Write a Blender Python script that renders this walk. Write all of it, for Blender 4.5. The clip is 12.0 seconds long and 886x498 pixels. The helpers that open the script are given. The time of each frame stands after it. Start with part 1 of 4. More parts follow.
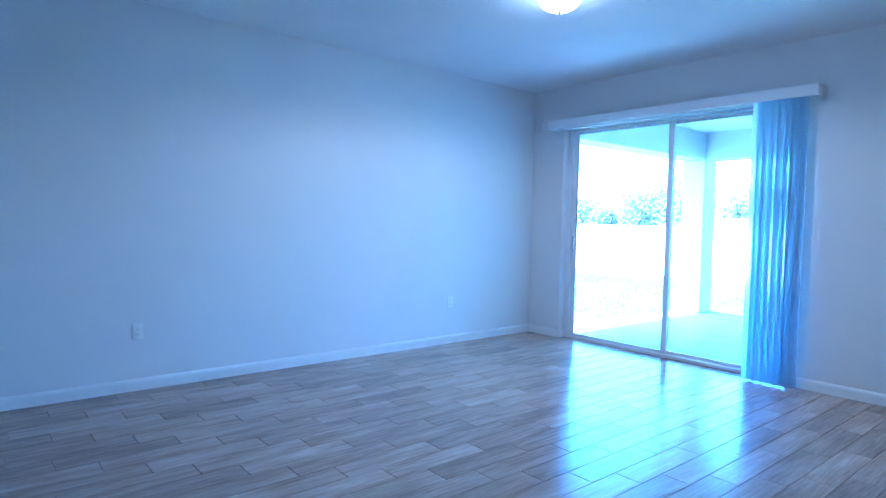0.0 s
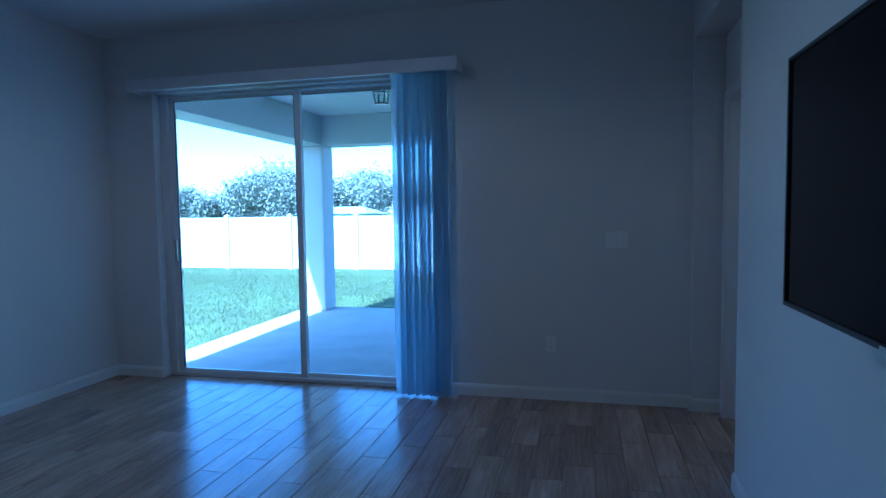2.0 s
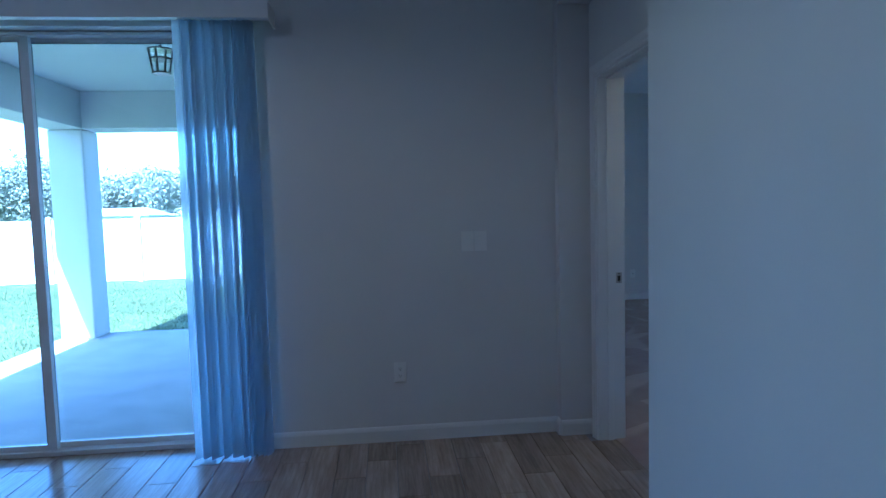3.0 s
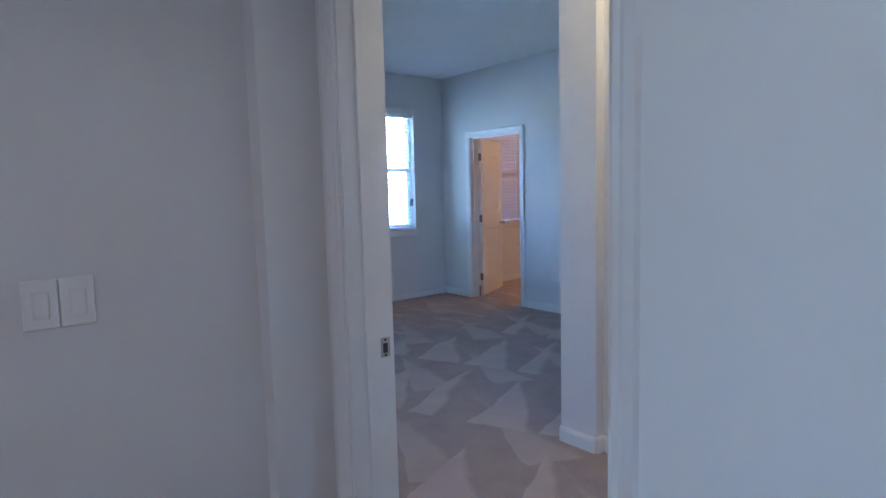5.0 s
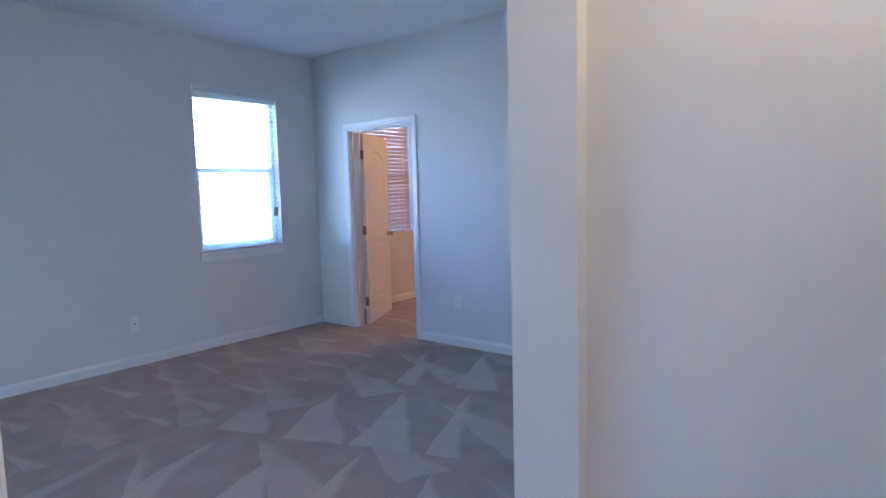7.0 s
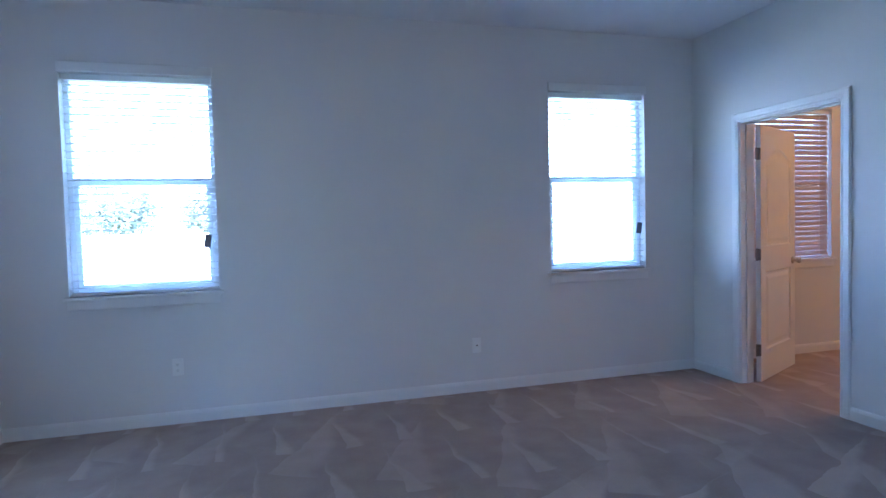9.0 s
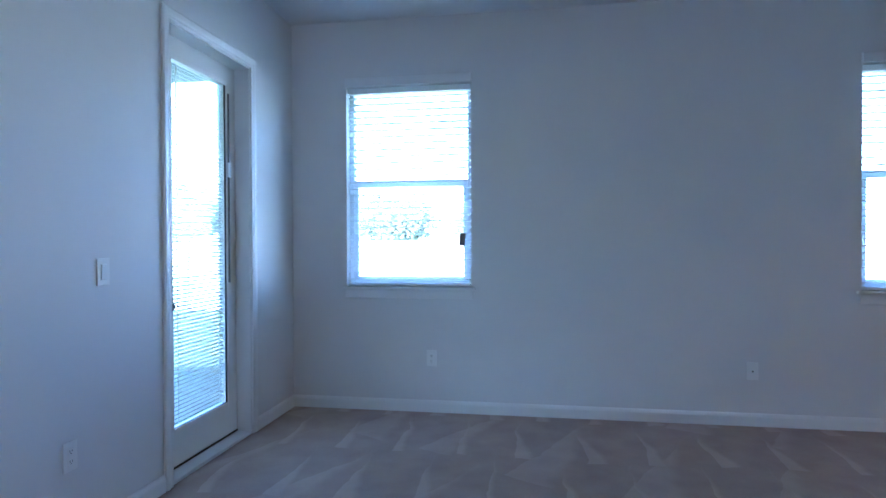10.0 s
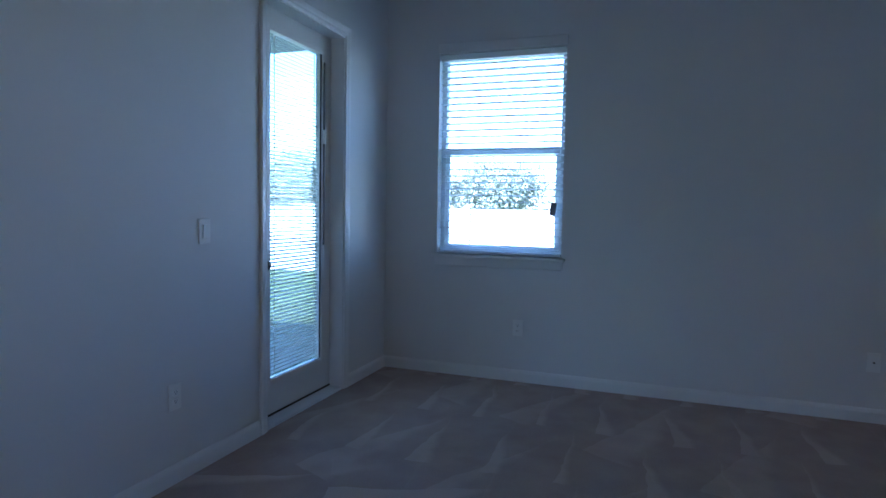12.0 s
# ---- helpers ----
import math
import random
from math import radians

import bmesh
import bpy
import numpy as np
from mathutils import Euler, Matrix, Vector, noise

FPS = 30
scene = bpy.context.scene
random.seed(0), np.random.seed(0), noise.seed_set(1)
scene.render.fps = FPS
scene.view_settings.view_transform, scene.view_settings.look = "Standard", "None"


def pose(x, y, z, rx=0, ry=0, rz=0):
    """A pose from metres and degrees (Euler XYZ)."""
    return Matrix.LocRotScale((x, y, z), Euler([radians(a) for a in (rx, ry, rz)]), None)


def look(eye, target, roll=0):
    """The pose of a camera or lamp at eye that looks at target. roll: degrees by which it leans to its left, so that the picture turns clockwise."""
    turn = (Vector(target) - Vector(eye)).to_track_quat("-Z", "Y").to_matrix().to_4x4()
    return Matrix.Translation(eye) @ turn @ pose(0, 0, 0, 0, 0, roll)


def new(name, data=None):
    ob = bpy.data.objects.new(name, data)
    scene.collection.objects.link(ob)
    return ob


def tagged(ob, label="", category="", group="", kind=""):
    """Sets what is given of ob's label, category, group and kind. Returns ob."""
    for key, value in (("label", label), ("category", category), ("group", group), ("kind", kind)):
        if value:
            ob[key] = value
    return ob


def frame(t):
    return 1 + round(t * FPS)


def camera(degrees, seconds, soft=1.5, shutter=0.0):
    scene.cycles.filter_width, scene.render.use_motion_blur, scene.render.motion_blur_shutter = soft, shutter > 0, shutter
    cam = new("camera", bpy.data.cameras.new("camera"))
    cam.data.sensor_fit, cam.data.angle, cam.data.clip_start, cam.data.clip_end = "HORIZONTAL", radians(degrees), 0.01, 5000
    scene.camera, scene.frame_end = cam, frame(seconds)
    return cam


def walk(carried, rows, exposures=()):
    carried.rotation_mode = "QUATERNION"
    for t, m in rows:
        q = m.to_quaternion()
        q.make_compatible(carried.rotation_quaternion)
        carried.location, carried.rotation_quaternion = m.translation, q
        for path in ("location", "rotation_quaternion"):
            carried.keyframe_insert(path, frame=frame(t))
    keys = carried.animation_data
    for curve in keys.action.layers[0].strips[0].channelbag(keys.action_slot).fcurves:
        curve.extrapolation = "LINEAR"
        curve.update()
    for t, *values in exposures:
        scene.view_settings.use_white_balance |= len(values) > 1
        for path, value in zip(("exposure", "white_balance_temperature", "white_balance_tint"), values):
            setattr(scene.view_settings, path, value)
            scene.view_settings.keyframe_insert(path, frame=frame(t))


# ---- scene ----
cam = camera(73.6, 12.0)
PATH = [
    (0, (0.952, -9.836, 1.31), (-0.581, -8.555, 1.212), 1.3),
    (0.5, (0.763, -9.639, 1.326), (-0.659, -8.237, 1.222), 0.9),
    (1, (0.501, -9.395, 1.326), (-0.622, -7.743, 1.219), 0.3),
    (1.5, (0.254, -9.147, 1.338), (-0.459, -7.281, 1.224), -0.4),
    (2, (0.087, -8.75, 1.358), (-0.371, -6.807, 1.233), -0.8),
    (2.5, (-0.095, -8.316, 1.362), (-0.343, -6.335, 1.232), -1.1),
    (3, (-0.181, -7.876, 1.347), (0.006, -5.89, 1.207), -1.5),
    (3.5, (-0.268, -7.346, 1.364), (0.338, -5.448, 1.201), -2.6),
    (3.7, (-0.223, -7.182, 1.322), (0.432, -5.298, 1.178), -2.6),
    (5.3, (0.297, -5.932, 1.399), (1.659, -4.482, 1.189), -1.4),
    (5.5, (0.417, -5.813, 1.38), (1.825, -4.407, 1.17), -1.5),
    (6, (0.679, -5.604, 1.370), (2.174, -4.293, 1.159), -1.6),
    (6.5, (0.876, -5.317, 1.414), (2.433, -4.078, 1.206), -1.4),
    (6.7, (0.943, -5.236, 1.424), (2.501, -4.000, 1.218), -1.4),
    (8.3, (1.487, -4.531, 1.311), (2.597, -2.872, 1.187), -2.3),
    (8.5, (1.543, -4.481, 1.328), (2.522, -2.742, 1.209), -2.0),
    (9, (1.714, -4.332, 1.313), (2.258, -2.409, 1.229), -1.5),
    (9.5, (1.76, -4.215, 1.236), (1.918, -2.222, 1.201), -0.9),
    (10, (1.822, -4.163, 1.22), (1.495, -2.19, 1.197), -0.2),
    (10.5, (1.782, -4.165, 1.205), (1.095, -2.287, 1.165), 1.0),
    (11, (1.818, -4.175, 1.207), (0.984, -2.359, 1.128), 1.5),
    (11.5, (1.886, -4.156, 1.208), (1.057, -2.339, 1.103), 1.4),
    (12, (1.931, -4.119, 1.216), (1.264, -2.238, 1.086), 1.1),
]
EXPO = [
    (0.0, 5.35, 3570, 9), (0.6, 5.0, 3520, 8), (1.0, 4.62, 3570, 9), (1.4, 3.62, 3570, 9), (2.0, 2.98, 3660, 9), (2.8, 3.3, 3880, 10),
    (3.6, 4.22, 4240, 12), (5.3, 4.72, 4680, 19), (6.7, 5.0, 4780, 23), (8.5, 4.78, 4760, 25), (9.0, 4.72, 4700, 23), (9.5, 4.92, 4600, 18),
    (10.5, 4.12, 4540, 17), (11.4, 3.72, 4560, 17), (12.0, 3.45, 4560, 17),
]
walk(cam, [(t, look(eye, target, roll)) for t, eye, target, roll in PATH], EXPO)

# ---- world and sun ----
world = bpy.data.worlds.new("sky")
scene.world = world
world.use_nodes = True
wn = world.node_tree
sky = wn.nodes.new("ShaderNodeTexSky")
sky.sky_type = "NISHITA"
sky.sun_disc = False
sky.sun_elevation = radians(58)
sky.sun_rotation = radians(210)
wn.links.new(sky.outputs[0], wn.nodes["Background"].inputs[0])
wn.nodes["Background"].inputs[1].default_value = 0.15
sun_data = bpy.data.lights.new("sun", "SUN")
sun_data.energy, sun_data.angle, sun_data.color = 5.0, radians(0.5), (1.0, 0.95, 0.88)
sun = new("sun", sun_data)
sun.matrix_world = look((-10, -17, 32), (0, 0, 0))


def lamp(name, place, watts, colour, radius, sort="POINT"):
    data = bpy.data.lights.new(name, sort)
    data.energy, data.color, data.shadow_soft_size = watts, colour, radius
    ob = new(name, data)
    ob.location = place
    return ob


dome = lamp("dome_bulb", (-1.65, -6.70, 2.66), 1.9, (1.0, 0.74, 0.50), 0.06, "SPOT")
dome.data.spot_size, dome.data.spot_blend = radians(172), 0.35
lamp("entry_bulb", (2.25, -4.95, 2.60), 0.38, (1.0, 0.64, 0.12), 0.08)
lamp("bath_bulb", (6.9, -1.5, 2.60), 0.85, (1.0, 0.40, 0.015), 0.10)


# ---- materials ----
def material(name, colour, rough=0.6, metal=0.0, spread=0.06, scale=3.0, bump=0.0, bump_scale=200.0, spec=0.5):
    """Base colour with large-scale variation and a fine relief."""
    m = bpy.data.materials.new(name)
    m.use_nodes = True
    nt = m.node_tree
    b = nt.nodes["Principled BSDF"]
    b.inputs["Roughness"].default_value = rough
    b.inputs["Metallic"].default_value = metal
    b.inputs["Specular IOR Level"].default_value = spec
    co = nt.nodes.new("ShaderNodeTexCoord")
    no = nt.nodes.new("ShaderNodeTexNoise")
    no.inputs["Scale"].default_value, no.inputs["Detail"].default_value = scale, 6
    nt.links.new(co.outputs["Object"], no.inputs["Vector"])
    rp = nt.nodes.new("ShaderNodeValToRGB")
    rp.color_ramp.elements[0].position, rp.color_ramp.elements[1].position = 0.3, 0.7
    rp.color_ramp.elements[0].color = (*[c * (1 - spread) for c in colour], 1)
    rp.color_ramp.elements[1].color = (*[min(1, c * (1 + spread)) for c in colour], 1)
    nt.links.new(no.outputs["Fac"], rp.inputs["Fac"])
    nt.links.new(rp.outputs["Color"], b.inputs["Base Color"])
    if bump:
        fine = nt.nodes.new("ShaderNodeTexNoise")
        fine.inputs["Scale"].default_value, fine.inputs["Detail"].default_value = bump_scale, 3
        nt.links.new(co.outputs["Object"], fine.inputs["Vector"])
        bp = nt.nodes.new("ShaderNodeBump")
        bp.inputs["Strength"].default_value, bp.inputs["Distance"].default_value = bump, 0.004
        nt.links.new(fine.outputs["Fac"], bp.inputs["Height"])
        nt.links.new(bp.outputs["Normal"], b.inputs["Normal"])
    return m


WALL = material("wall_paint", (0.75, 0.745, 0.735), 0.75, spread=0.02, scale=1.2, bump=0.10, bump_scale=110, spec=0.25)
CEIL = material("ceiling_paint", (0.81, 0.81, 0.81), 0.9, spread=0.02, scale=2, bump=0.6, bump_scale=40, spec=0.2)
TRIM = material("trim_paint", (0.80, 0.80, 0.79), 0.42, spread=0.02, scale=2, bump=0.05, bump_scale=60)
DOORP = material("door_paint", (0.80, 0.79, 0.77), 0.4, spread=0.02, scale=2, bump=0.08, bump_scale=80)
VINYL = material("white_vinyl", (0.80, 0.81, 0.82), 0.4, spread=0.02, scale=4)
ALU = material("white_aluminium", (0.76, 0.77, 0.78), 0.35, spread=0.03, scale=5)
GASKET = material("black_gasket", (0.02, 0.02, 0.02), 0.5)
NICKEL = material("brushed_nickel", (0.50, 0.47, 0.43), 0.28, metal=1.0, spread=0.08, scale=40)
HINGE = material("aged_hinge_steel", (0.24, 0.22, 0.205), 0.42, metal=0.9, spread=0.12, scale=40)
DARKMETAL = material("dark_bronze", (0.05, 0.045, 0.04), 0.4, metal=0.8, spread=0.15, scale=30)
PLATE = material("plate_plastic", (0.84, 0.84, 0.82), 0.3, spread=0.01)
SLOT = material("dark_slot", (0.03, 0.03, 0.03), 0.6)
SCREEN = material("tv_screen", (0.004, 0.004, 0.005), 0.14, spread=0.1, scale=2, spec=0.12)
BEZEL = material("tv_bezel", (0.012, 0.012, 0.013), 0.3, spread=0.1, scale=9)
LOGO = material("pale_mark", (0.55, 0.55, 0.55), 0.35)
TAGM = material("grey_tag", (0.16, 0.17, 0.19), 0.5)
CONCRETE = material("patio_concrete", (0.36, 0.35, 0.335), 0.85, spread=0.12, scale=3.5, bump=0.7, bump_scale=35)
STUCCO = material("white_stucco", (0.52, 0.52, 0.51), 0.9, spread=0.03, scale=3, bump=0.6, bump_scale=60)
FENCE = material("fence_vinyl", (0.82, 0.82, 0.82), 0.45, spread=0.02, scale=2)
BARK = material("bark", (0.20, 0.18, 0.16), 0.9, spread=0.35, scale=6, bump=0.8, bump_scale=25)
LEAF = material("oak_leaf", (0.19, 0.20, 0.15), 0.6, spread=0.4, scale=1.5)
BLADE = material("grass_blade", (0.080, 0.108, 0.030), 0.6, spread=0.35, scale=1.2)
SOIL = material("lawn", (0.068, 0.090, 0.030), 0.95, spread=0.35, scale=1.5, bump=1.0, bump_scale=60)
GROUT = material("grout", (0.28, 0.26, 0.24), 0.9, spread=0.1, scale=8, bump=0.3, bump_scale=150)
ROOFM = material("far_roof", (0.30, 0.36, 0.36), 0.7, spread=0.1, scale=3)
CORD = material("cord", (0.75, 0.75, 0.73), 0.8)


def emit(name, colour, strength):
    m = material(name, (0.9, 0.88, 0.84), 0.35)
    b = m.node_tree.nodes["Principled BSDF"]
    b.inputs["Emission Color"].default_value = (*colour, 1)
    b.inputs["Emission Strength"].default_value = strength
    return m


GLOBE = emit("lit_frosted_glass", (1.0, 0.80, 0.62), 0.55)


def glass(name, tint=(0.985, 1.0, 0.995)):
    m = bpy.data.materials.new(name)
    m.use_nodes = True
    nt = m.node_tree
    out = nt.nodes["Material Output"]
    nt.nodes.remove(nt.nodes["Principled BSDF"])
    mix = nt.nodes.new("ShaderNodeMixShader")
    tr = nt.nodes.new("ShaderNodeBsdfTransparent")
    gl = nt.nodes.new("ShaderNodeBsdfGlossy")
    lw = nt.nodes.new("ShaderNodeLayerWeight")
    lw.inputs["Blend"].default_value = 0.5
    pw = nt.nodes.new("ShaderNodeMath")
    pw.operation = "POWER"
    pw.inputs[1].default_value = 5.0
    fr = nt.nodes.new("ShaderNodeMath")
    fr.operation = "MULTIPLY_ADD"
    fr.inputs[1].default_value, fr.inputs[2].default_value = 0.9, 0.03
    nt.links.new(lw.outputs["Facing"], pw.inputs[0])
    nt.links.new(pw.outputs[0], fr.inputs[0])
    tr.inputs[0].default_value = (*tint, 1)
    gl.inputs["Roughness"].default_value = 0.02
    nt.links.new(fr.outputs[0], mix.inputs[0])
    nt.links.new(tr.outputs[0], mix.inputs[1])
    nt.links.new(gl.outputs[0], mix.inputs[2])
    nt.links.new(mix.outputs[0], out.inputs[0])
    return m


GLASS = glass("window_glass", (0.96, 0.985, 0.98))
COATED = glass("coated_door_glass", (0.77, 0.81, 0.80))


def translucent(name, colour, share):
    """Thin plastic that lets some daylight through; also used to make solid frames glow."""
    m = material(name, colour, 0.45, spread=0.03, scale=3)
    nt = m.node_tree
    b = nt.nodes["Principled BSDF"]
    t = nt.nodes.new("ShaderNodeBsdfTranslucent")
    t.inputs[0].default_value = (*colour, 1)
    mix = nt.nodes.new("ShaderNodeMixShader")
    mix.inputs[0].default_value = share
    nt.links.new(b.outputs[0], mix.inputs[1])
    nt.links.new(t.outputs[0], mix.inputs[2])
    nt.links.new(mix.outputs[0], nt.nodes["Material Output"].inputs[0])
    return m


SLAT = translucent("slat_plastic", (0.82, 0.83, 0.83), 0.42)
# solid frames pass light here so they glow, in place of glare round the windows
SASH = translucent("glowing_sash_vinyl", (0.82, 0.84, 0.85), 0.35)


def vane_material():
    """Thin vinyl: part of the light scatters through, part goes through blurred."""
    m = translucent("vane_vinyl", (0.78, 0.82, 0.87), 0.7)
    nt = m.node_tree
    old = nt.nodes["Material Output"].inputs[0].links[0].from_socket
    clear = nt.nodes.new("ShaderNodeBsdfRefraction")
    clear.inputs["Color"].default_value = (0.80, 0.87, 0.95, 1)
    clear.inputs["Roughness"].default_value, clear.inputs["IOR"].default_value = 0.5, 1.03
    mix = nt.nodes.new("ShaderNodeMixShader")
    mix.inputs[0].default_value = 0.42
    nt.links.new(old, mix.inputs[1])
    nt.links.new(clear.outputs[0], mix.inputs[2])
    nt.links.new(mix.outputs[0], nt.nodes["Material Output"].inputs[0])
    return m


VANE = vane_material()
DARKSLAT = material("rosy_brown_slat", (0.44, 0.35, 0.32), 0.5, spread=0.08, scale=6)


def plank_material():
    m = bpy.data.materials.new("wood_look_tile")
    m.use_nodes = True
    nt = m.node_tree
    N, L = nt.nodes, nt.links
    b = N["Principled BSDF"]
    info, geo = N.new("ShaderNodeObjectInfo"), N.new("ShaderNodeNewGeometry")
    rnd = N.new("ShaderNodeMath")
    rnd.operation = "ADD"
    L.new(info.outputs["Random"], rnd.inputs[0])
    L.new(geo.outputs["Random Per Island"], rnd.inputs[1])
    off = N.new("ShaderNodeVectorMath")
    off.operation = "SCALE"
    off.inputs[0].default_value = (37.0, 91.0, 13.0)
    L.new(rnd.outputs[0], off.inputs["Scale"])
    add = N.new("ShaderNodeVectorMath")
    L.new(geo.outputs["Position"], add.inputs[0])
    L.new(off.outputs[0], add.inputs[1])

    def grain(sx, sy, detail):
        mp = N.new("ShaderNodeMapping")
        mp.inputs["Scale"].default_value = (sx, sy, 1)
        L.new(add.outputs[0], mp.inputs["Vector"])
        n = N.new("ShaderNodeTexNoise")
        n.inputs["Scale"].default_value, n.inputs["Detail"].default_value, n.inputs["Roughness"].default_value = 1, detail, 0.65
        L.new(mp.outputs[0], n.inputs["Vector"])
        return n

    broad, fine = grain(9, 1.6, 5), grain(70, 3.5, 6)
    r1, r2 = N.new("ShaderNodeValToRGB"), N.new("ShaderNodeValToRGB")
    for e, p, c in ((r1.color_ramp.elements[0], 0.30, (0.32, 0.24, 0.18, 1)), (r1.color_ramp.elements[1], 0.72, (0.56, 0.455, 0.355, 1))):
        e.position, e.color = p, c
    for e, p, c in ((r2.color_ramp.elements[0], 0.35, (0.70, 0.69, 0.68, 1)), (r2.color_ramp.elements[1], 0.62, (1, 1, 1, 1))):
        e.position, e.color = p, c
    L.new(broad.outputs["Fac"], r1.inputs["Fac"])
    L.new(fine.outputs["Fac"], r2.inputs["Fac"])
    mul = N.new("ShaderNodeMix")
    mul.data_type, mul.blend_type = "RGBA", "MULTIPLY"
    mul.inputs[0].default_value = 1.0
    L.new(r1.outputs[0], mul.inputs[6])
    L.new(r2.outputs[0], mul.inputs[7])
    frac = N.new("ShaderNodeMath")
    frac.operation = "FRACT"
    L.new(rnd.outputs[0], frac.inputs[0])
    tone = N.new("ShaderNodeMapRange")
    tone.inputs["To Min"].default_value, tone.inputs["To Max"].default_value = 0.80, 1.16
    L.new(frac.outputs[0], tone.inputs["Value"])
    sc = N.new("ShaderNodeVectorMath")
    sc.operation = "SCALE"
    L.new(mul.outputs[2], sc.inputs[0])
    L.new(tone.outputs[0], sc.inputs["Scale"])
    L.new(sc.outputs[0], b.inputs["Base Color"])
    rr = N.new("ShaderNodeMapRange")
    rr.inputs["To Min"].default_value, rr.inputs["To Max"].default_value = 0.15, 0.27
    L.new(broad.outputs["Fac"], rr.inputs["Value"])
    L.new(rr.outputs[0], b.inputs["Roughness"])
    bp = N.new("ShaderNodeBump")
    bp.inputs["Strength"].default_value, bp.inputs["Distance"].default_value = 0.12, 0.003
    L.new(fine.outputs["Fac"], bp.inputs["Height"])
    L.new(bp.outputs["Normal"], b.inputs["Normal"])
    return m


PLANK = plank_material()


def carpet_material():
    """Beige cut pile lying in wedges left by a vacuum cleaner, painted paler southwards for the stronger light there.
    """
    m = bpy.data.materials.new("carpet_pile")
    m.use_nodes = True
    nt = m.node_tree
    N, L = nt.nodes, nt.links
    b = N["Principled BSDF"]
    b.inputs["Roughness"].default_value = 1.0
    b.inputs["Specular IOR Level"].default_value = 0.1
    geo = N.new("ShaderNodeNewGeometry")

    def math(op, a, c=None):
        n = N.new("ShaderNodeMath")
        n.operation = op
        for i, v in enumerate((a, c)):
            if v is None:
                continue
            if isinstance(v, (int, float)):
                n.inputs[i].default_value = v
            else:
                L.new(v, n.inputs[i])
        return n.outputs[0]

    warp = N.new("ShaderNodeTexNoise")
    warp.inputs["Scale"].default_value, warp.inputs["Detail"].default_value = 1.6, 5
    L.new(geo.outputs["Position"], warp.inputs["Vector"])
    wsc = N.new("ShaderNodeVectorMath")
    wsc.operation = "SCALE"
    wsc.inputs["Scale"].default_value = 0.22
    L.new(warp.outputs["Color"], wsc.inputs[0])
    pos = N.new("ShaderNodeVectorMath")
    L.new(geo.outputs["Position"], pos.inputs[0])
    L.new(wsc.outputs[0], pos.inputs[1])

    def wedges(angle, length, width, fill):
        rot = N.new("ShaderNodeMapping")
        rot.inputs["Rotation"].default_value = (0, 0, radians(angle))
        L.new(pos.outputs[0], rot.inputs["Vector"])
        sep = N.new("ShaderNodeSeparateXYZ")
        L.new(rot.outputs[0], sep.inputs[0])
        u = math("DIVIDE", sep.outputs[0], length)
        row = math("FLOOR", u)
        fu = math("FRACT", u)
        jitter = math("FRACT", math("MULTIPLY", math("SINE", math("MULTIPLY", row, 12.9)), 43.7))
        v = math("ADD", math("DIVIDE", sep.outputs[1], width), jitter)
        fv = math("FRACT", v)
        cell = math("ADD", math("MULTIPLY", math("FLOOR", v), 7.7), math("MULTIPLY", row, 3.1))
        odd = math("FRACT", math("MULTIPLY", math("SINE", cell), 91.3))
        wide = math("ADD", math("MULTIPLY", odd, fill * 1.2), fill * 0.25)
        reach = math("MAXIMUM", math("SUBTRACT", fu, math("MULTIPLY", odd, 0.3)), 0.0)
        side = math("SUBTRACT", math("MULTIPLY", reach, wide), fv)
        soft = N.new("ShaderNodeMapRange")
        soft.inputs["From Min"].default_value, soft.inputs["From Max"].default_value = -0.03, 0.07
        L.new(side, soft.inputs["Value"])
        return soft.outputs[0]

    a = wedges(90, 0.70, 0.36, 0.34)
    # fuller pale wedges for the south: brighter light mid-room put into the colour
    c = wedges(158, 1.05, 0.46, 1.0)
    e = wedges(118, 1.25, 0.60, 0.55)
    place = N.new("ShaderNodeSeparateXYZ")
    L.new(pos.outputs[0], place.inputs[0])
    north = N.new("ShaderNodeMapRange")
    north.inputs["From Min"].default_value, north.inputs["From Max"].default_value = -1.75, -1.45
    L.new(place.outputs[1], north.inputs["Value"])
    south = math("SUBTRACT", 1.0, north.outputs[0])
    # wedges weaker by the north wall, stronger southwards, to paint in the light's falloff
    nap_and_light = math("ADD", math("MULTIPLY", math("MAXIMUM", math("MULTIPLY", a, 0.7), math("MULTIPLY", e, 0.45)), north.outputs[0]), math("MULTIPLY", math("MAXIMUM", c, math("MULTIPLY", e, 0.7)), south))
    patch = N.new("ShaderNodeTexNoise")
    patch.inputs["Scale"].default_value, patch.inputs["Detail"].default_value = 5, 5
    L.new(geo.outputs["Position"], patch.inputs["Vector"])
    tuft = N.new("ShaderNodeTexNoise")
    tuft.inputs["Scale"].default_value, tuft.inputs["Detail"].default_value = 180, 3
    L.new(geo.outputs["Position"], tuft.inputs["Vector"])
    fac = math("ADD", math("MULTIPLY", nap_and_light, 0.33), math("ADD", math("MULTIPLY", patch.outputs["Fac"], 0.42), math("MULTIPLY", tuft.outputs["Fac"], 0.25)))
    rp = N.new("ShaderNodeValToRGB")
    rp.color_ramp.elements[0].position, rp.color_ramp.elements[1].position = 0.18, 1.0
    rp.color_ramp.elements[0].color = (0.36, 0.28, 0.24, 1)
    rp.color_ramp.elements[1].color = (0.68, 0.575, 0.515, 1)
    L.new(fac, rp.inputs["Fac"])
    L.new(rp.outputs[0], b.inputs["Base Color"])
    bp = N.new("ShaderNodeBump")
    bp.inputs["Strength"].default_value, bp.inputs["Distance"].default_value = 0.8, 0.006
